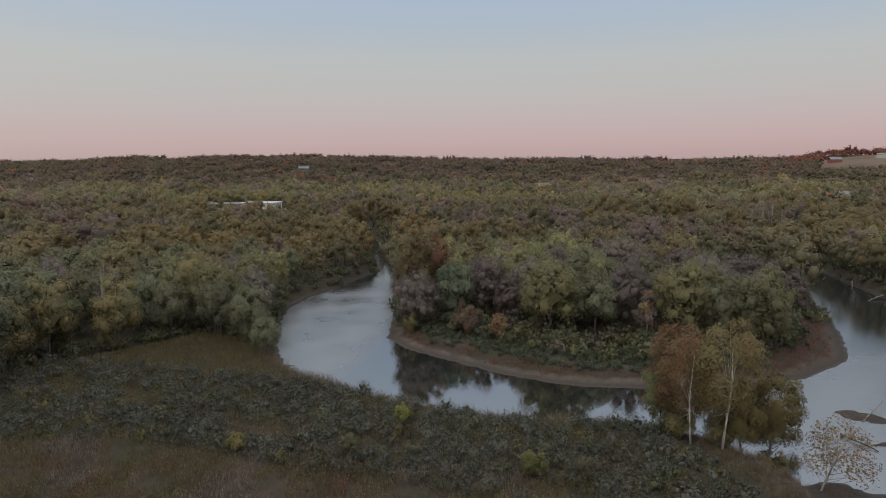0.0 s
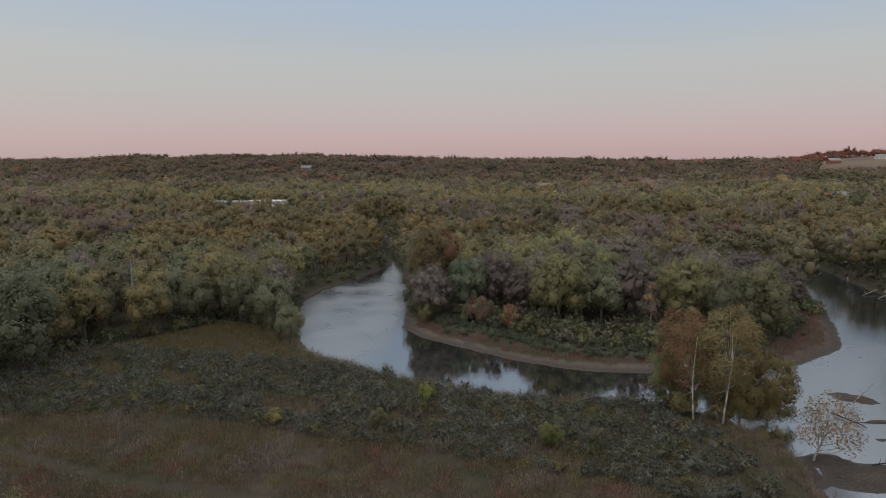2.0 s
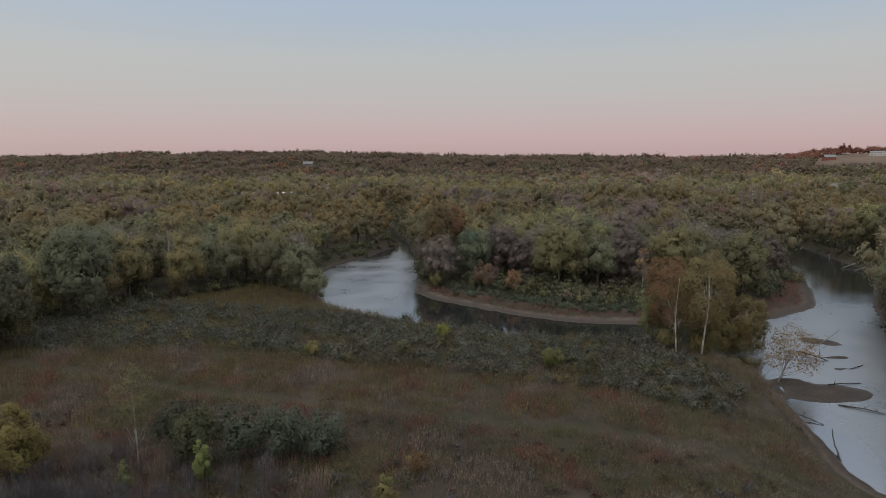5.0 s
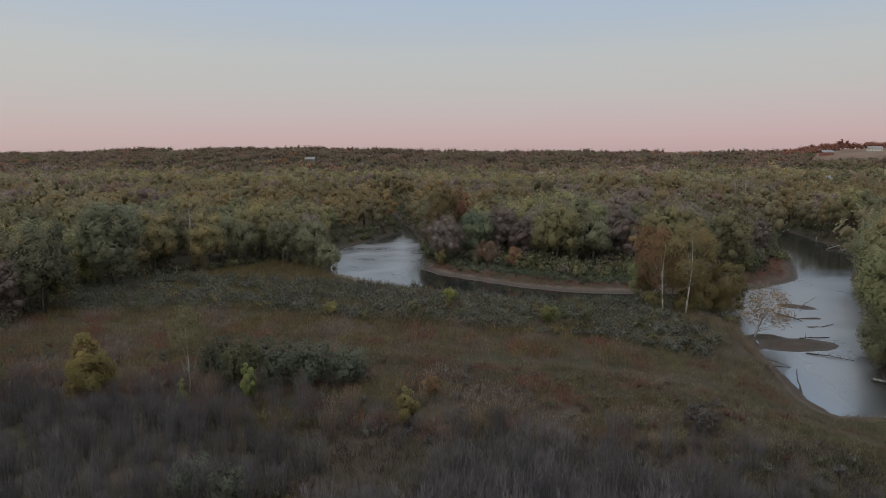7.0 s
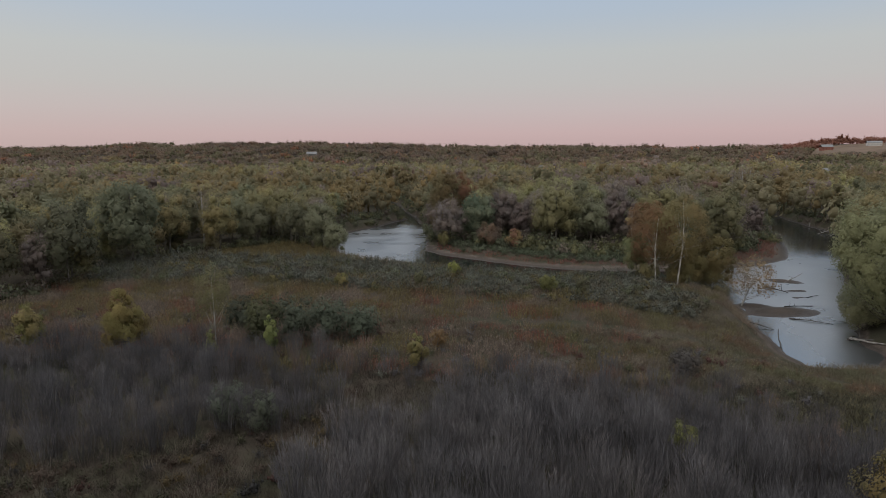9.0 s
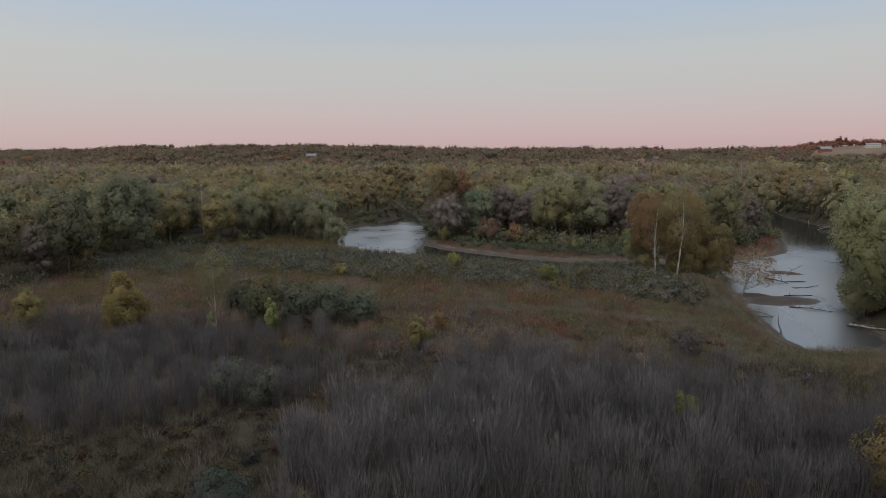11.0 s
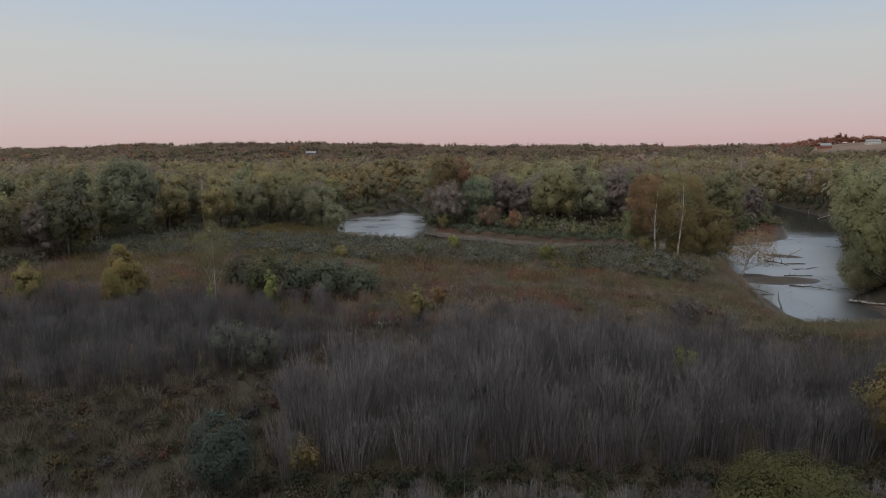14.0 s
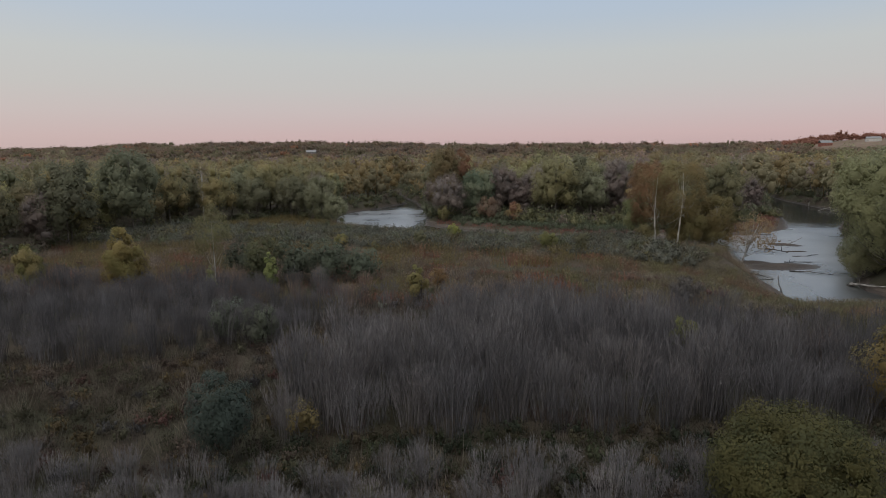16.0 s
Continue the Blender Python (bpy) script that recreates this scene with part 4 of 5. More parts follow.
x, y, z, rng = field_spots(FIELD, 1.05, 81)
bare_patch = (waves(x, y, 12, 34) + 0.5 * waves(x, y, 4, 35) > 0.85)
keep = ~bare_patch & ~inside(np.array(MAIN_THICKET), x, y) & ~inside(np.array(LEFT_THICKET), x, y)
x, y, z = x[keep], y[keep], z[keep]
S = rng.uniform(0.95, 1.5, len(x)) * np.where(x > 14, 0.75, 1.0)
H = S * (0.95 + 0.3 * waves(x, y, 14, 36)) * np.where((y > 46) & (y < 66), 1.05, 0.9)
weeds = [stalk_template(200 + i, 14, 34, 0.22, 0.045, 0.055) for i in range(8)]
far_part = y > 24
T = field_tint(x, y, rng)
tagged(piece("field_weeds", tile(weeds, x[far_part], y[far_part], z[far_part], S[far_part], T[far_part], rng, np.clip(H[far_part], 0.35, 1.6)), M_weed, smooth=True), "drifts of faded goldenrod, red weeds and dry stalks", "weeds", kind="stuff")

# finer growth where the field lies close
x, y, z, rng = field_spots([(-62, 25), (-55, -16), (45, -16), (45, 25)], 0.82, 91)
rims = [(np.array(p, float), np.array(p + p[:1], float)) for p in (MAIN_THICKET, LEFT_THICKET)]
keep = np.all([~inside(p, x, y) | (to_line(ring, x, y) < 4.5) for p, ring in rims], 0)
x, y, z = x[keep], y[keep], z[keep]
fine_weeds = [stalk_template(210 + i, 26, 26, 0.28, 0.022, 0.042) for i in range(8)]
S = rng.uniform(0.7, 1.2, len(x))
H = S * (0.8 + 0.35 * waves(x, y, 6, 41))
# Tints cut far below the open field's: the dim foreground is in the colour.
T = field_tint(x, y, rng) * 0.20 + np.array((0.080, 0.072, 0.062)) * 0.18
tagged(piece("near_weeds", tile(fine_weeds, x, y, z, S, T, rng, np.clip(H, 0.3, 1.4)), M_weed, smooth=True), "dry brown grass and faded weeds between the thickets, tinted darker for a dim foreground", "weeds", kind="stuff")

# dark olive undergrowth at the foot of the thickets
x, y, z, rng = field_spots([(-16, -14), (-14, -8), (0, -6.5), (12, -5), (22, -1), (26, -8), (20, -12), (0, -13)], 0.95, 94)
near_mounds = [mound_template(270 + i, 260, 0.05, 7) for i in range(6)]
S = rng.uniform(0.35, 0.8, len(x))
T = pick_tint([(0.040, 0.044, 0.024), (0.050, 0.044, 0.026), (0.060, 0.046, 0.030), (0.034, 0.040, 0.026)], [0.35, 0.25, 0.15, 0.25], len(x), rng)
tagged(piece("undergrowth", tile(near_mounds, x, y, z, S, T, rng, S * 1.3), M_weed, smooth=True), "dark olive undergrowth at the foot of the thicket", "undergrowth", kind="stuff")

# clumps of pale grass and small dark shrubs among it
NEAR_GAP = [(-62, 2), (-55, -16), (14, -16), (10, -8.5), (-13, -9.5), (-17, 1), (-15, 8), (-17, 18), (-22, 11), (-28, 3)]
x, y, z, rng = field_spots(NEAR_GAP, 1.25, 92)
clumps = [stalk_template(230 + i, 60, 0, 0.32, 0.02) for i in range(6)]
tall_grass = waves(x, y, 7, 43) > 0.05
S = rng.uniform(0.8, 1.3, len(x))
T = 0.78 * pick_tint([(0.17, 0.14, 0.118), (0.13, 0.10, 0.085), (0.15, 0.115, 0.105)], [0.4, 0.35, 0.25], len(x), rng)
tagged(piece("grass_clumps", tile(clumps, x[tall_grass], y[tall_grass], z[tall_grass], S[tall_grass] * 1.3, T[tall_grass], rng, S[tall_grass]), M_weed), "clumps of tall pale dry grass", "grass", kind="stuff")
low = waves(x, y, 5, 44) + 0.6 * waves(x, y, 2.2, 46) > -0.35
S = rng.uniform(0.35, 0.85, len(x))
T = 0.8 * pick_tint([(0.085, 0.082, 0.050), (0.11, 0.085, 0.065), (0.13, 0.100, 0.05), (0.12, 0.068, 0.055), (0.085, 0.080, 0.078)], [0.3, 0.25, 0.2, 0.1, 0.15], len(x), rng)
tagged(piece("low_shrubs", tile(near_mounds, x[low], y[low], z[low], S[low], T[low], rng, S[low] * 1.2), M_weed, smooth=True), "small olive and brown shrubs among dry grass", "shrubs", kind="stuff")

# tufts of dry grass between them
x, y, z, rng = field_spots(FIELD, 1.15, 82)
tufts = [stalk_template(220 + i, 22, 0, 0.45, 0.04) for i in range(6)]
keep = y > 22
x, y, z = x[keep], y[keep], z[keep]
T = field_tint(x, y, rng) * 0.75 + np.array(TAN) * 0.22
S = rng.uniform(0.5, 1.0, len(x))
tagged(piece("dry_grass", tile(tufts, x, y, z, S * 1.1, T, rng, S * 0.8), M_weed), "tufts of dry tan grass across the field", "grass", kind="stuff")

# softer grass on the low ground by the bank
x, y, z, rng = field_spots([(10, 22), (14, 60), (19, 80), (30, 79), (33, 66), (32, 44), (40, 40), (64, 42), (62, 8), (30, 12)], 0.8, 93)
T = field_tint(x, y, rng)
S = rng.uniform(0.6, 1.1, len(x))
H = S * np.where(to_line(OUTER, x, y) < 3.2, 1.05, 0.5)
tagged(piece("bank_grass", tile(tufts, x, y, z, S * 1.2, T, rng, H), M_weed), "soft green and tan grass along the river bank", "grass", kind="stuff")

# the belt of low blue-grey shrubs towards the river
x, y, z, rng = field_spots([(-90, 86), (-79, 64), (-50, 70), (-30, 66), (-8, 62), (10, 58), (22, 52), (27, 62), (20, 76), (17, 81), (-10, 83.5), (-35, 94), (-44, 94), (-62, 98), (-80, 98)], 1.55, 83)
keep = (waves(x, y, 15, 37) + 0.45 * waves(x, y, 5, 38) > -0.75)
x, y, z = x[keep], y[keep], z[keep]
mounds = [mound_template(240 + i, 80, 0.12, 5) for i in range(8)]
fine_mounds = [mound_template(250 + i, 240, 0.055, 6) for i in range(8)]
S = rng.uniform(0.75, 1.5, len(x))
T = 0.88 * pick_tint([BLUE_GREY, (0.124, 0.124, 0.100), (0.112, 0.116, 0.070), (0.125, 0.112, 0.085), (0.15, 0.12, 0.06)], [0.42, 0.26, 0.17, 0.11, 0.04], len(x), rng)
tagged(piece("shrub_belt", tile(fine_mounds, x, y, z, S, T, rng, S * rng.uniform(0.9, 1.5, len(x))), M_weed, smooth=True), "belt of low blue-grey and olive shrubs near the river", "shrubs", kind="stuff")

# scattered dark shrubs in the middle of the field
x, y, z, rng = field_spots([(-78, 44), (-70, 26), (-36, 27), (-16, 22), (12, 20), (28, 18), (24, 40), (-20, 45), (-50, 48)], 2.2, 84)
keep = waves(x, y, 11, 39) > -0.1
x, y, z = x[keep], y[keep], z[keep]
S = rng.uniform(0.4, 0.85, len(x))
T = 1.25 * pick_tint([BLUE_GREY, (0.10, 0.105, 0.065), (0.115, 0.082, 0.065), THICKET, (0.12, 0.072, 0.058)], [0.22, 0.2, 0.2, 0.26, 0.12], len(x), rng)
T = np.where(((x < -38) & (rng.random(len(x)) < 0.48))[:, None], pick_tint([(0.095, 0.055, 0.05), (0.11, 0.07, 0.06), THICKET], [0.45, 0.3, 0.25], len(x), rng), T)
tagged(piece("field_shrubs", tile(fine_mounds, x, y, z, S, T, rng, S * 1.1), M_weed, smooth=True), "low dark shrubs scattered through the weeds", "shrubs", kind="stuff")

# leafless thickets
rods = [thicket_template(260 + i, 80, 9) for i in range(10)]
for name, label, poly, gap, lo, hi, seed in (
        ("grey_thicket", "dense leafless thicket of upright grey stems", MAIN_THICKET, 1.75, 0.72, 1.12, 85),
        ("grey_thicket", "wide leafless thicket of purplish-grey stems", LEFT_THICKET, 2.0, 0.45, 0.9, 86),
        ("low_thicket", "low grey thicket of bare twigs in the foreground", FRONT_THICKET, 1.35, 0.28, 0.46, 87)):
    x, y, rng = scatter(poly, gap, seed, 0.5)
    hump = 1 + 0.19 * waves(x, y, 6, seed) + 0.15 * waves(x, y, 2.6, seed + 3)
    keep = waves(x, y, 7, seed + 10) > (-1.15 if name == "grey_thicket" else -0.9)
    x, y, hump = x[keep], y[keep], hump[keep]
    S = rng.uniform(lo, hi, len(x)) * hump
    T = pick_tint([THICKET, (0.115, 0.105, 0.103), (0.085, 0.081, 0.084)], [0.5, 0.25, 0.25], len(x), rng)
    tagged(piece(name, tile(rods, x, y, land(x, y), np.clip(S * 1.05, 0.55, 1.3), T, rng, S), M_twig), label, "thicket", kind="stuff")

# sparse outliers round the thickets
x, y, z, rng = field_spots([(-70, 30), (-40, 34), (-10, 26), (14, 26), (26, 14), (22, 0), (12, 18), (-12, 20), (-40, 27)], 2.6, 88)
S = rng.uniform(0.35, 0.8, len(x))
T = pick_tint([THICKET, (0.096, 0.088, 0.088), (0.17, 0.125, 0.10)], [0.5, 0.25, 0.25], len(x), rng)
tagged(piece("twiggy_scrub", tile(rods, x, y, z, np.clip(S, 0.5, 1), T, rng, S), M_twig), "scattered twiggy grey scrub beside the thickets", "scrub", kind="stuff")

# growth on the river point: red weeds over the mud, then a green hedge of shrubs
x, y, rng = scatter([(-33, 200), (-34, 100), (90, 100), (100, 240), (60, 240), (40, 140)], 1.15, 89, 0.5)
d = to_line(POINT, x, y) + 0.8 * waves(x, y, 8, 40)
land_side = ~inside(RIVER, x, y) & inside(POINT, x, y)
band = land_side & (d > np.where(x > 44, 2.6, 2.8)) & (d < np.where(x > 44, 10.5, 5.8))
xr, yr = x[band], y[band]
S = rng.uniform(0.6, 1.1, len(xr))
T = pick_tint([(0.28, 0.12, 0.085), (0.30, 0.165, 0.11), BROWN, OCHRE], [0.45, 0.3, 0.15, 0.1], len(xr), rng)
tagged(piece("shore_weeds", tile(weeds, xr, yr, land(xr, yr), S * 1.3, T, rng, S * 0.8), M_weed, smooth=True), "rusty red weeds along the muddy shore", "weeds", kind="stuff")
band = land_side & (d > np.where(x > 44, 7.5, 5.0)) & (d < np.where(x > 44, 20, 17)) & (rng.random(len(x)) < 0.6)
xr, yr = x[band], y[band]
S = rng.uniform(0.65, 0.95, len(xr))
T = 0.85 * pick_tint([(0.125, 0.135, 0.085), (0.11, 0.125, 0.08), (0.14, 0.14, 0.095)], [0.45, 0.35, 0.2], len(xr), rng)
tagged(piece("shore_shrubs", tile(mounds, xr, yr, land(xr, yr), S, T, rng, S * 1.2), M_leaf, smooth=True), "dense low green shrubs on the river point", "shrubs", kind="stuff")

# brush that overhangs the west and east banks, and under the edge of the west wood
x, y, rng = scatter([(-110, 30), (120, 30), (120, 330), (-110, 330)], 2.8, 90, 0.5)
d = to_line(OUTER, x, y)
near = ~inside(RIVER, x, y) & ~inside(POINT, x, y) & (d > 0.7) & (d < 8) & ((y > 122) | ((x > 41) & (y > 56))) & (land(x, y) > 0.05)
edge = inside(np.array(WEST, float), x, y) & (to_line(np.array(WEST[:8], float), x, y) < 7)
dp = to_line(POINT, x, y)
isle_side = inside(POINT, x, y) & (((dp > 0.5) & (dp < 8) & (((x < -20) & (y > 137)) | (y > 150))) | ((dp > 11.5) & (dp < 23) & (y < 150)) | ((dp > 8) & (dp < 24) & (x > 44) & (y < 175)))
band = near | edge | isle_side
xr, yr = x[band], y[band]
S = rng.uniform(1.05, 2.2, len(xr))
S = S * np.where(isle_side[band] & (yr < 150), 1.45, 1.0)
T = 0.66 * pick_tint([OLIVE, GGREEN, DGREEN, MAUVE], [0.35, 0.2, 0.3, 0.15], len(xr), rng)
tagged(piece("bank_brush", tile(mounds, xr, yr, land(xr, yr), S, T, rng, S * 1.15), M_leaf, smooth=True), "tangled olive and brown brush along the wooded banks", "brush", kind="stuff")


# ---- bushes that stand out in the field ----
def bush(label, xx, yy, h, r, cols, seed, n=1500, size=0.11, bare=0.05, lobes=12, shape="round", name="bush", foot=0.02, puffs=0):
    puffs = puffs or max(8, lobes)
    b = build_tree(name, label, h, r, cols, seed, core=0, foot=foot, r=0.06, lobes=lobes, n=int(n * 1.7), size=size * 0.74, bare=bare, shape=shape, stems=3, category="bush", puffs=puffs, hull=0.34)
    b.matrix_basis = put(None, xx, yy)
    return b


BRIGHT = (0.195, 0.195, 0.075)
big = bush("large round willow bush with green and golden leaves", 10.6, -14.0, 4.9, 3.7, [(0.072, 0.070, 0.030), (0.100, 0.082, 0.032), (0.060, 0.064, 0.032)], 301, 34000, 0.06, 0.12, 60)
bush("blue-green leafy bush beside the grey thicket", -15.2, -10.2, 4.6, 1.8, [(0.075, 0.098, 0.085), (0.085, 0.105, 0.09)], 302, 6000, 0.07, 0.1, 26)
bush("thin bush with a few yellowing leaves", -11.9, -7.6, 2.4, 1.0, [(0.2, 0.17, 0.08), OCHRE], 303, 484, 0.086, 0.3, 9)
bush("olive and orange bush at the end of the thicket", 21.5, -1.5, 5.8, 2.8, [(0.15, 0.135, 0.05), (0.2, 0.145, 0.05), OLIVE], 304, 5720, 0.101, 0.08, 22)
bush("small bright yellow-green bush among grey stems", 10.6, 5.6, 4.3, 1.0, [(0.16, 0.165, 0.06), (0.15, 0.14, 0.06)], 305, 1500, 0.075, 0.08, 12, foot=0.3)
bush("bright yellow-green bush in the shrub belt", 2.6, 66.5, 3.0, 1.6, [BRIGHT, (0.18, 0.19, 0.08)], 306, 1430, 0.122)
bush("bright yellow bush near the river bank", -14.5, 78, 2.9, 1.3, [BRIGHT, (0.22, 0.20, 0.06)], 307, 1144, 0.115)
bush("small golden bush among blue-grey shrubs", -33, 68.5, 2.2, 1.2, [GOLD, BRIGHT], 308, 924, 0.108)
bush("olive bush in the shrub belt", -19, 68.5, 2.7, 1.2, [FIELD_GREEN, OLIVE], 309, 924, 0.108)
bush("olive-green bush in the shrub belt", 8, 66, 2.9, 1.3, [FIELD_GREEN, OLIVE], 310, 1012, 0.108)
for i, (bx, by, bh, br) in enumerate(((-31, 31.5, 6.4, 2.6), (-27.5, 33, 6.0, 2.7), (-24, 34.5, 5.2, 2.7), (-20.5, 36, 4.2, 2.6), (-34.5, 34, 5.2, 2.4))):
    bush("dark blue-green bush in a clump in the field", bx, by, bh, br, [(0.088, 0.098, 0.070), (0.10, 0.11, 0.078)] if i else [(0.13, 0.14, 0.072), (0.10, 0.11, 0.066)], 311 + i, 1300, 0.15, 0.04, 16)
bush("yellow-green pointed bush before the dark clump", -28.5, 27.5, 5.0, 1.1, [BRIGHT, (0.17, 0.18, 0.07)], 317, 1320, 0.101, 0.05, 10, "cone")
bush("yellow-green pointed bush beside scrub", -11.6, 25, 4.6, 1.4, [(0.2, 0.2, 0.08), OCHRE], 318, 1232, 0.101, 0.1, 10, "cone")
bush("thin yellowing bush in the grey thicket", -34.5, 25.5, 3.8, 0.9, [(0.19, 0.19, 0.09)], 319, 572, 0.094, 0.2, 9, "cone")
bush("grey-green bush at the edge of the thicket", -24.5, 9.5, 3.6, 1.7, [BLUE_GREY, (0.115, 0.13, 0.10)], 320, 2420, 0.094, 0.12, 14)
bush("grey-green bush at the edge of the thicket", -21.5, 9.0, 3.3, 1.6, [BLUE_GREY, (0.12, 0.13, 0.09)], 321, 2200, 0.094, 0.12, 14)
bush("small orange bush among pale grass", -10.5, 33, 2.4, 1.0, [GOLD, (0.2, 0.13, 0.06)], 322, 660, 0.101, 0.1)
bush("rounded olive bush on the field's edge", -77, 107, 4.0, 2.2, [YGREEN, OLIVE], 323, 1980, 0.144)
bush("rounded olive bush on the field's edge", -85, 104, 3.4, 1.8, [YGREEN, FIELD_GREEN], 324, 1760, 0.144)
bush("yellow-green brush trailing over the river", 45.8, 57.0, 5.2, 3.2, [(0.265, 0.25, 0.145), (0.225, 0.215, 0.12)], 331, 4600, 0.14, 0.1, 18)
bush("green brush trailing over the river", 49.0, 65.5, 4.8, 3.2, [(0.215, 0.22, 0.155), (0.225, 0.215, 0.12)], 332, 3400, 0.14, 0.1, 18)
bush("dark round shrub among dry grass", 15.5, 27, 2.6, 1.7, [(0.14, 0.125, 0.11), (0.12, 0.11, 0.10)], 325, 1760, 0.108, 0.75)
bush("low yellow bush on the tip of the point", -24, 131, 4.2, 1.9, [YGREEN, BRIGHT], 326, 1540, 0.144)
bush("brown-orange low tree at the wood's edge", -12, 130.5, 6.0, 3.4, [(0.19, 0.12, 0.07), MAUVE], 327, 2860, 0.173, 0.25)
bush("dark golden brush under the sycamores", 30.5, 75.5, 2.6, 2.4, [(0.15, 0.125, 0.045), OLIVE], 328, 2200, 0.122, 0.15)
bush("rusty brush under the sycamores", 25.5, 78.5, 3.4, 2.6, [(0.17, 0.11, 0.05), OLIVE], 329, 2640, 0.130, 0.25)
bush("rusty brush under the sycamores", 20, 79, 3.0, 2.2, [(0.16, 0.12, 0.05), OLIVE], 330, 2200, 0.130, 0.2)


# ---- driftwood ----
def driftwood(name, label, pts, r, seed, material, stubs=3):
    rng = np.random.default_rng(seed)
    P = np.array(pts, float)
    t = np.linspace(0, 1, 9)
    k = np.linspace(0, 1, len(P))
    Q = np.stack([np.interp(t, k, P[:, i]) for i in range(3)], 1) + rng.normal(0, r * 0.35, (9, 3)) * [1, 1, 0.4]
    root = new(name)
    piece("bole", (*tube(Q, r * (1 - 0.6 * t) * rng.uniform(0.88, 1.12, 9), 8), np.ones(3)), material, root, smooth=True)
    for i in range(stubs):
        a = Q[2 + (i * 2) % 6]
        d = unit(rng.normal(size=3) + [0, 0, 0.5]) * r * rng.uniform(5, 9)
        piece("branch", (*tube([a, a + d * 0.5 + rng.normal(0, r * 0.6, 3), a + d], [r * 0.4, r * 0.28, r * 0.1], 5), np.ones(3)), material, root, smooth=True)
    return tagged(root, label, "driftwood")


driftwood("fallen_log", "long pale driftwood log lying on the muddy bank", [(41.9, 52.0, 0.5), (43.3, 49.9, 0.6), (45.2, 47.2, 1.0)], 0.15, 401, M_driftwood, 1)
driftwood("fallen_log", "dark wet log half sunk at the bank", [(42.0, 53.0, 0.1), (43.0, 52.0, 0.35), (45.2, 49.9, 0.7)], 0.22, 402, M_wet_wood, 2)
driftwood("snag", "snag with roots stranded in the shallows", [(38.6, 64, 0.05), (41, 62.8, 0.18), (43.5, 61, 0.08)], 0.1, 403, M_wet_wood, 6)
driftwood("snag", "forked bare branch standing out of the water", [(31.6, 46.5, -0.2), (32.3, 50, 0.5), (33, 52.6, 1.3)], 0.11, 404, M_wet_wood, 3)
driftwood("snag", "thin branch sticking out of the river", [(48, 93.5, 0.0), (51, 97, 0.35), (54, 100.5, 0.9)], 0.12, 405, M_driftwood, 2)
driftwood("snag", "dark log lodged on a gravel bar", [(43, 88.5, 0.15), (43.8, 86, 0.3), (45.5, 83.5, 0.1)], 0.16, 406, M_wet_wood, 5)
driftwood("snag", "straight branch trailing from the mud bar", [(40.5, 71.5, 0.25), (42.3, 72.4, 0.15), (45.5, 73.5, 0.05)], 0.11, 407, M_wet_wood, 2)
driftwood("snag", "dead branches washed against the bank", [(30.8, 60.5, 0.5), (32.3, 58.8, 0.35), (34, 57, 0.05)], 0.12, 408, M_wet_wood, 5)
driftwood("snag", "twig caught in the current", [(47, 80, 0.02), (48.5, 81, 0.12), (50, 82.5, 0.02)], 0.07, 409, M_wet_wood, 1)
for i, (ax, ay, bx, by) in enumerate(((94, 184, 88, 179), (94.5, 178, 90, 175), (95, 204, 93, 199))):
    driftwood("fallen_log", "bleached driftwood log on the east bank", [(ax, ay, 0.9), ((ax + bx) / 2, (ay + by) / 2, 0.55), (bx, by, 0.1)], 0.18, 420 + i, M_driftwood, 3)


# ---- buildings among the trees ----
M_wall = two_tone("painted_wall", (0.45, 0.43, 0.40), (0.56, 0.54, 0.51), 0.8, 0.7, 0.2)
M_red_wall = two_tone("red_wall", (0.20, 0.085, 0.065), (0.28, 0.12, 0.09), 0.8, 0.8, 0.2)
M_roof = two_tone("grey_roof", (0.16, 0.16, 0.165), (0.26, 0.255, 0.25), 0.6, 0.8, 0.2)
M_white_roof = two_tone("white_roof", (0.50, 0.50, 0.50), (0.62, 0.61, 0.60), 0.3, 0.6, 0.3)
M_glass, _, glass = shader("window_glass", 0.08, 0.5)
glass.inputs["Base Color"].default_value = (0.02, 0.025, 0.03, 1)
M_pasture = two_tone("pasture", (0.125, 0.088, 0.062), (0.175, 0.125, 0.09), 0.03, 0.95, 0.1, 0.3)
M_yard = two_tone("yard", (0.16, 0.16, 0.155), (0.26, 0.255, 0.245), 0.08, 0.95, 0.1, 0.2)


def box(bm, x0, x1, y0, y1, z0, z1):
    v = [bm.verts.new((x, y, z)) for z in (z0, z1) for x, y in ((x0, y0), (x1, y0), (x1, y1), (x0, y1))]
    for f in ((3, 2, 1, 0), (4, 5, 6, 7), (0, 1, 5, 4), (1, 2, 6, 5), (2, 3, 7, 6), (3, 0, 4, 7)):
        bm.faces.new([v[i] for i in f])


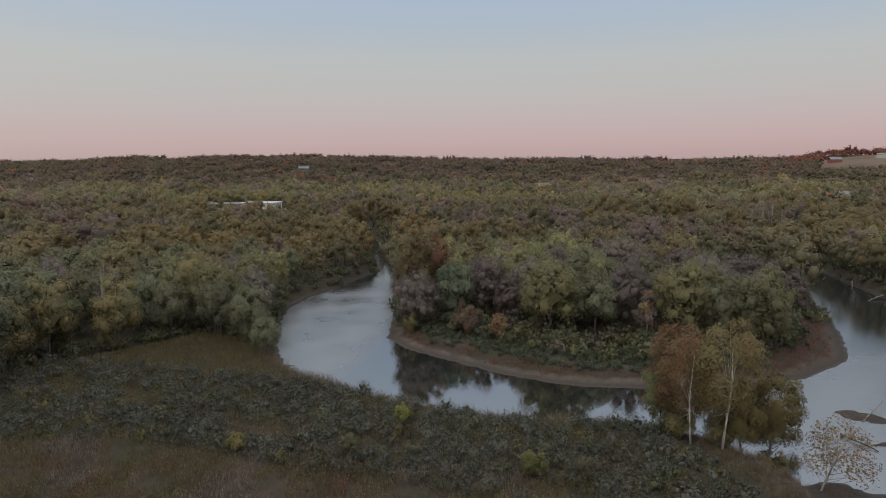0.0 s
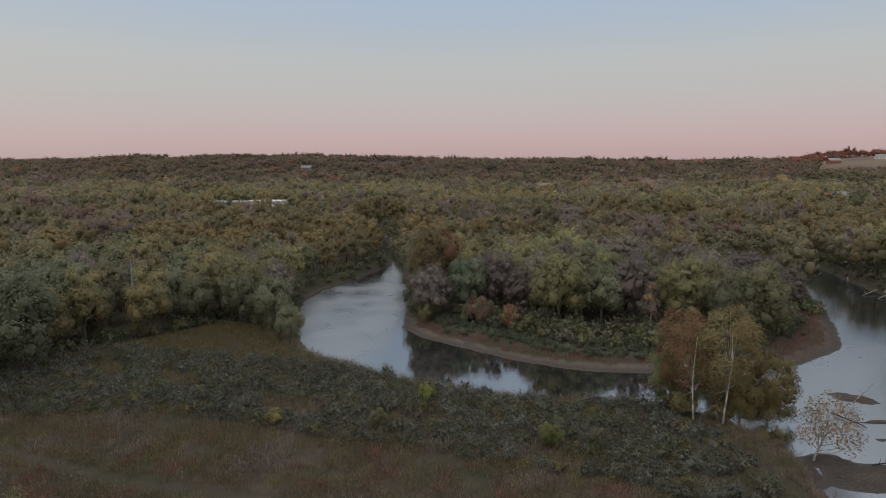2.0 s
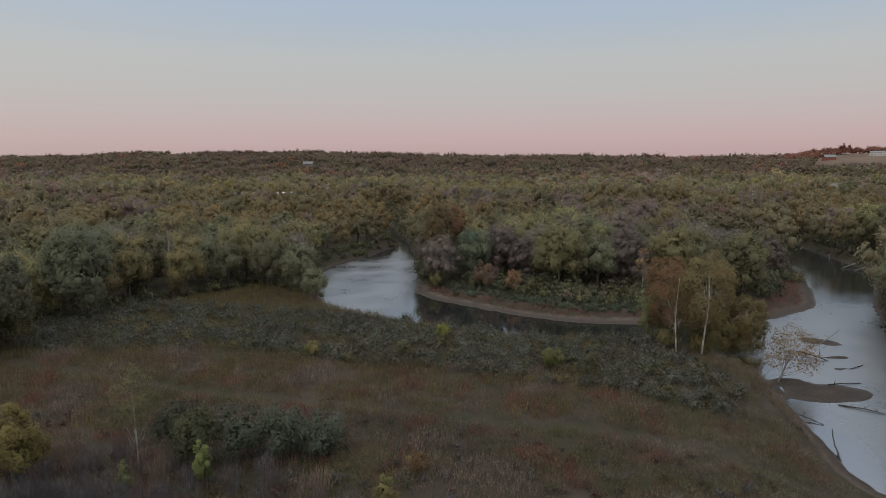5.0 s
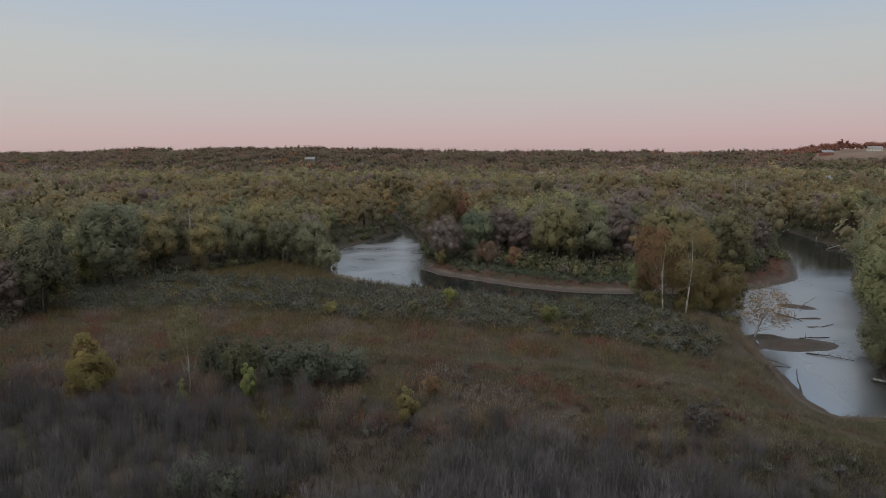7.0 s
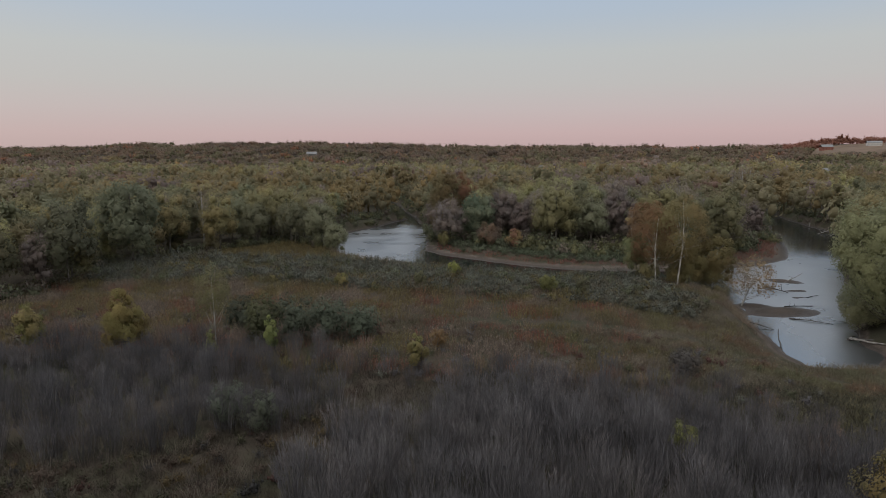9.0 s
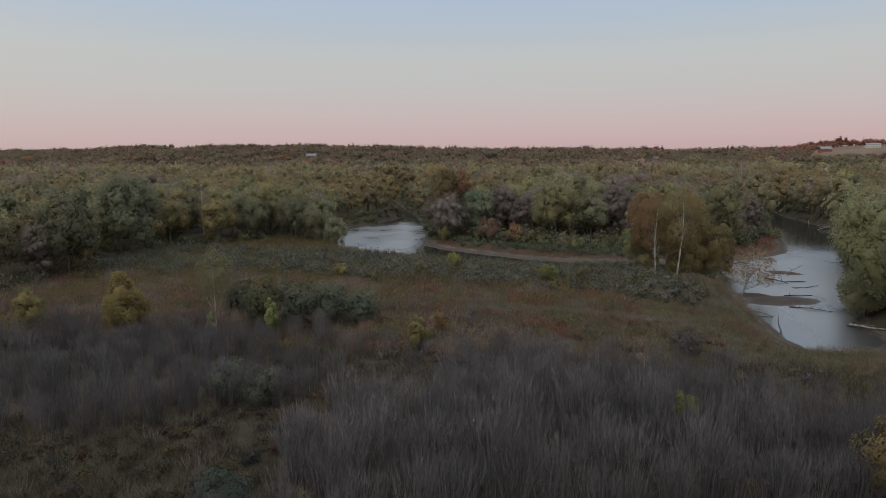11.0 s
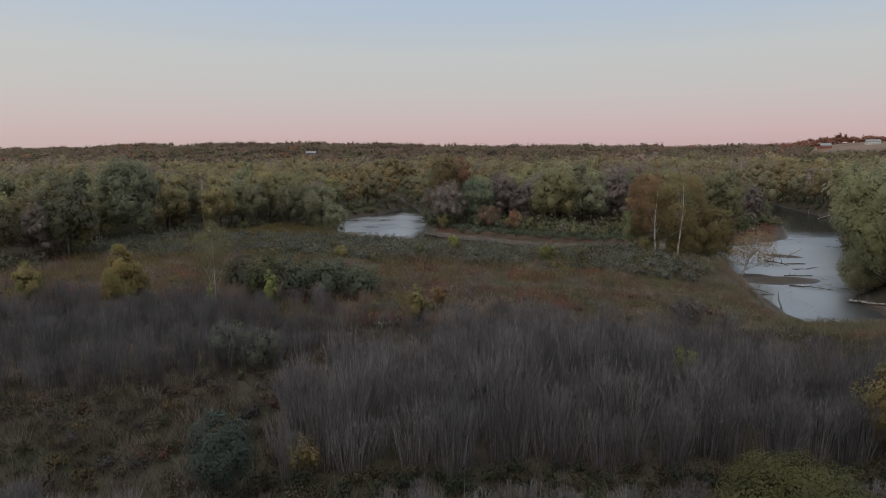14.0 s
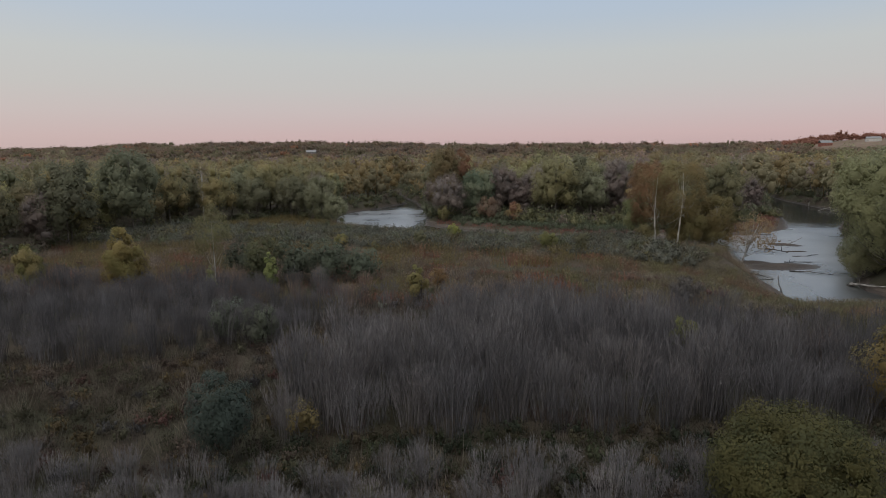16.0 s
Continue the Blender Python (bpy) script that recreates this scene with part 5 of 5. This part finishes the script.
def house(name, label, x, y, turn, w, d, h, pitch, wall, roof, cols, category="house", lift=0.0):
    root = new(name)
    bm = bmesh.new()
    box(bm, -w / 2, w / 2, -d / 2, d / 2, -1.5, h)
    part("wall", bm, wall, root)
    bm = bmesh.new()
    o = 0.5
    if pitch:
        pts = [(-d / 2 - o, h - 0.1), (0, h + pitch), (d / 2 + o, h - 0.1), (d / 2 + o, h + 0.15), (0, h + pitch + 0.3), (-d / 2 - o, h + 0.15)]
        a = [bm.verts.new((-w / 2 - o, p, q)) for p, q in pts]
        b = [bm.verts.new((w / 2 + o, p, q)) for p, q in pts]
        for i in range(6):
            bm.faces.new((a[i], a[(i + 1) % 6], b[(i + 1) % 6], b[i]))
        bm.faces.new((a[0], a[5], a[4], a[1])), bm.faces.new((a[1], a[4], a[3], a[2]))
        bm.faces.new((b[1], b[4], b[5], b[0])), bm.faces.new((b[2], b[3], b[4], b[1]))
        bmesh.ops.recalc_face_normals(bm, faces=bm.faces)
    else:
        box(bm, -w / 2 - 0.3, w / 2 + 0.3, -d / 2 - 0.3, d / 2 + 0.3, h, h + 0.5)
    part("roof", bm, roof, root)
    for i in range(cols):
        cx = -w / 2 + w * (i + 0.5) / cols
        bm = bmesh.new()
        box(bm, cx - 0.55, cx + 0.55, -d / 2 - 0.06, -d / 2 + 0.1, h * 0.45, h * 0.45 + 1.3)
        part("window", bm, M_glass, root, "dark glazed window")
    root.matrix_basis = pose(x, y, float(land(np.array([x]), np.array([y]))[0]) + lift, 0, 0, turn)
    return tagged(root, label, category)


def sheet(name, label, x0, x1, y0, y1, step, material, lift):
    xs, ys = np.arange(x0, x1 + 1, step), np.arange(y0, y1 + 1, step)
    gx, gy = np.meshgrid(xs, ys)
    x, y = gx.ravel(), gy.ravel()
    V = np.stack([x, y, land(x, y) + lift], 1)
    n = len(xs)
    i = (np.arange(len(ys) - 1)[:, None] * n + np.arange(n - 1)[None]).ravel()
    F = np.concatenate([np.stack([i, i + 1, i + n + 1], 1), np.stack([i, i + n + 1, i + n], 1)])
    tagged(piece(name, (V, F, np.ones(3)), material, smooth=True), label, "ground", kind="structure")


sheet("pasture", "dry tan pasture on the far hillside", 360, 800, 900, 1260, 18, M_pasture, 2.0)
sheet("yard", "pale gravel yard beside the depot", -275, -180, 445, 500, 8, M_yard, 0.8)
house("warehouse", "long low white warehouse with a flat white roof", -212, 482, 4, 27, 18, 4.5, 0, M_wall, M_white_roof, 8, "warehouse", 1.2)
house("warehouse", "low grey-roofed shed beside the white warehouse", -244, 488, 4, 26, 14, 3.0, 1.0, M_roof, M_roof, 5, "warehouse", 1)
house("house", "white farmhouse on the hillside pasture", 576, 1195, -12, 22, 11, 7, 3, M_wall, M_roof, 5)
house("barn", "red-brown barn at the edge of the pasture", 481, 1150, 8, 19, 10, 7, 4, M_red_wall, M_roof, 4, "barn")
house("house", "white house among the autumn trees", 8.2, 700, 5, 12, 9, 5, 2, M_wall, M_roof, 4, lift=5)
house("house", "pale house showing between treetops", 214, 490, -15, 11, 8, 5, 3, M_wall, M_roof, 4, lift=4)
house("house", "grey-roofed house on the wooded hill", -368, 1000, 10, 16, 9, 4, 3, M_roof, M_roof, 5, lift=4)
house("house", "pale house far off in the woods", -440, 555, 20, 13, 9, 5, 3, M_wall, M_roof, 5, lift=2)
house("house", "pale house far off in the woods", -474, 530, 15, 11, 8, 4, 3, M_wall, M_roof, 4, lift=2)
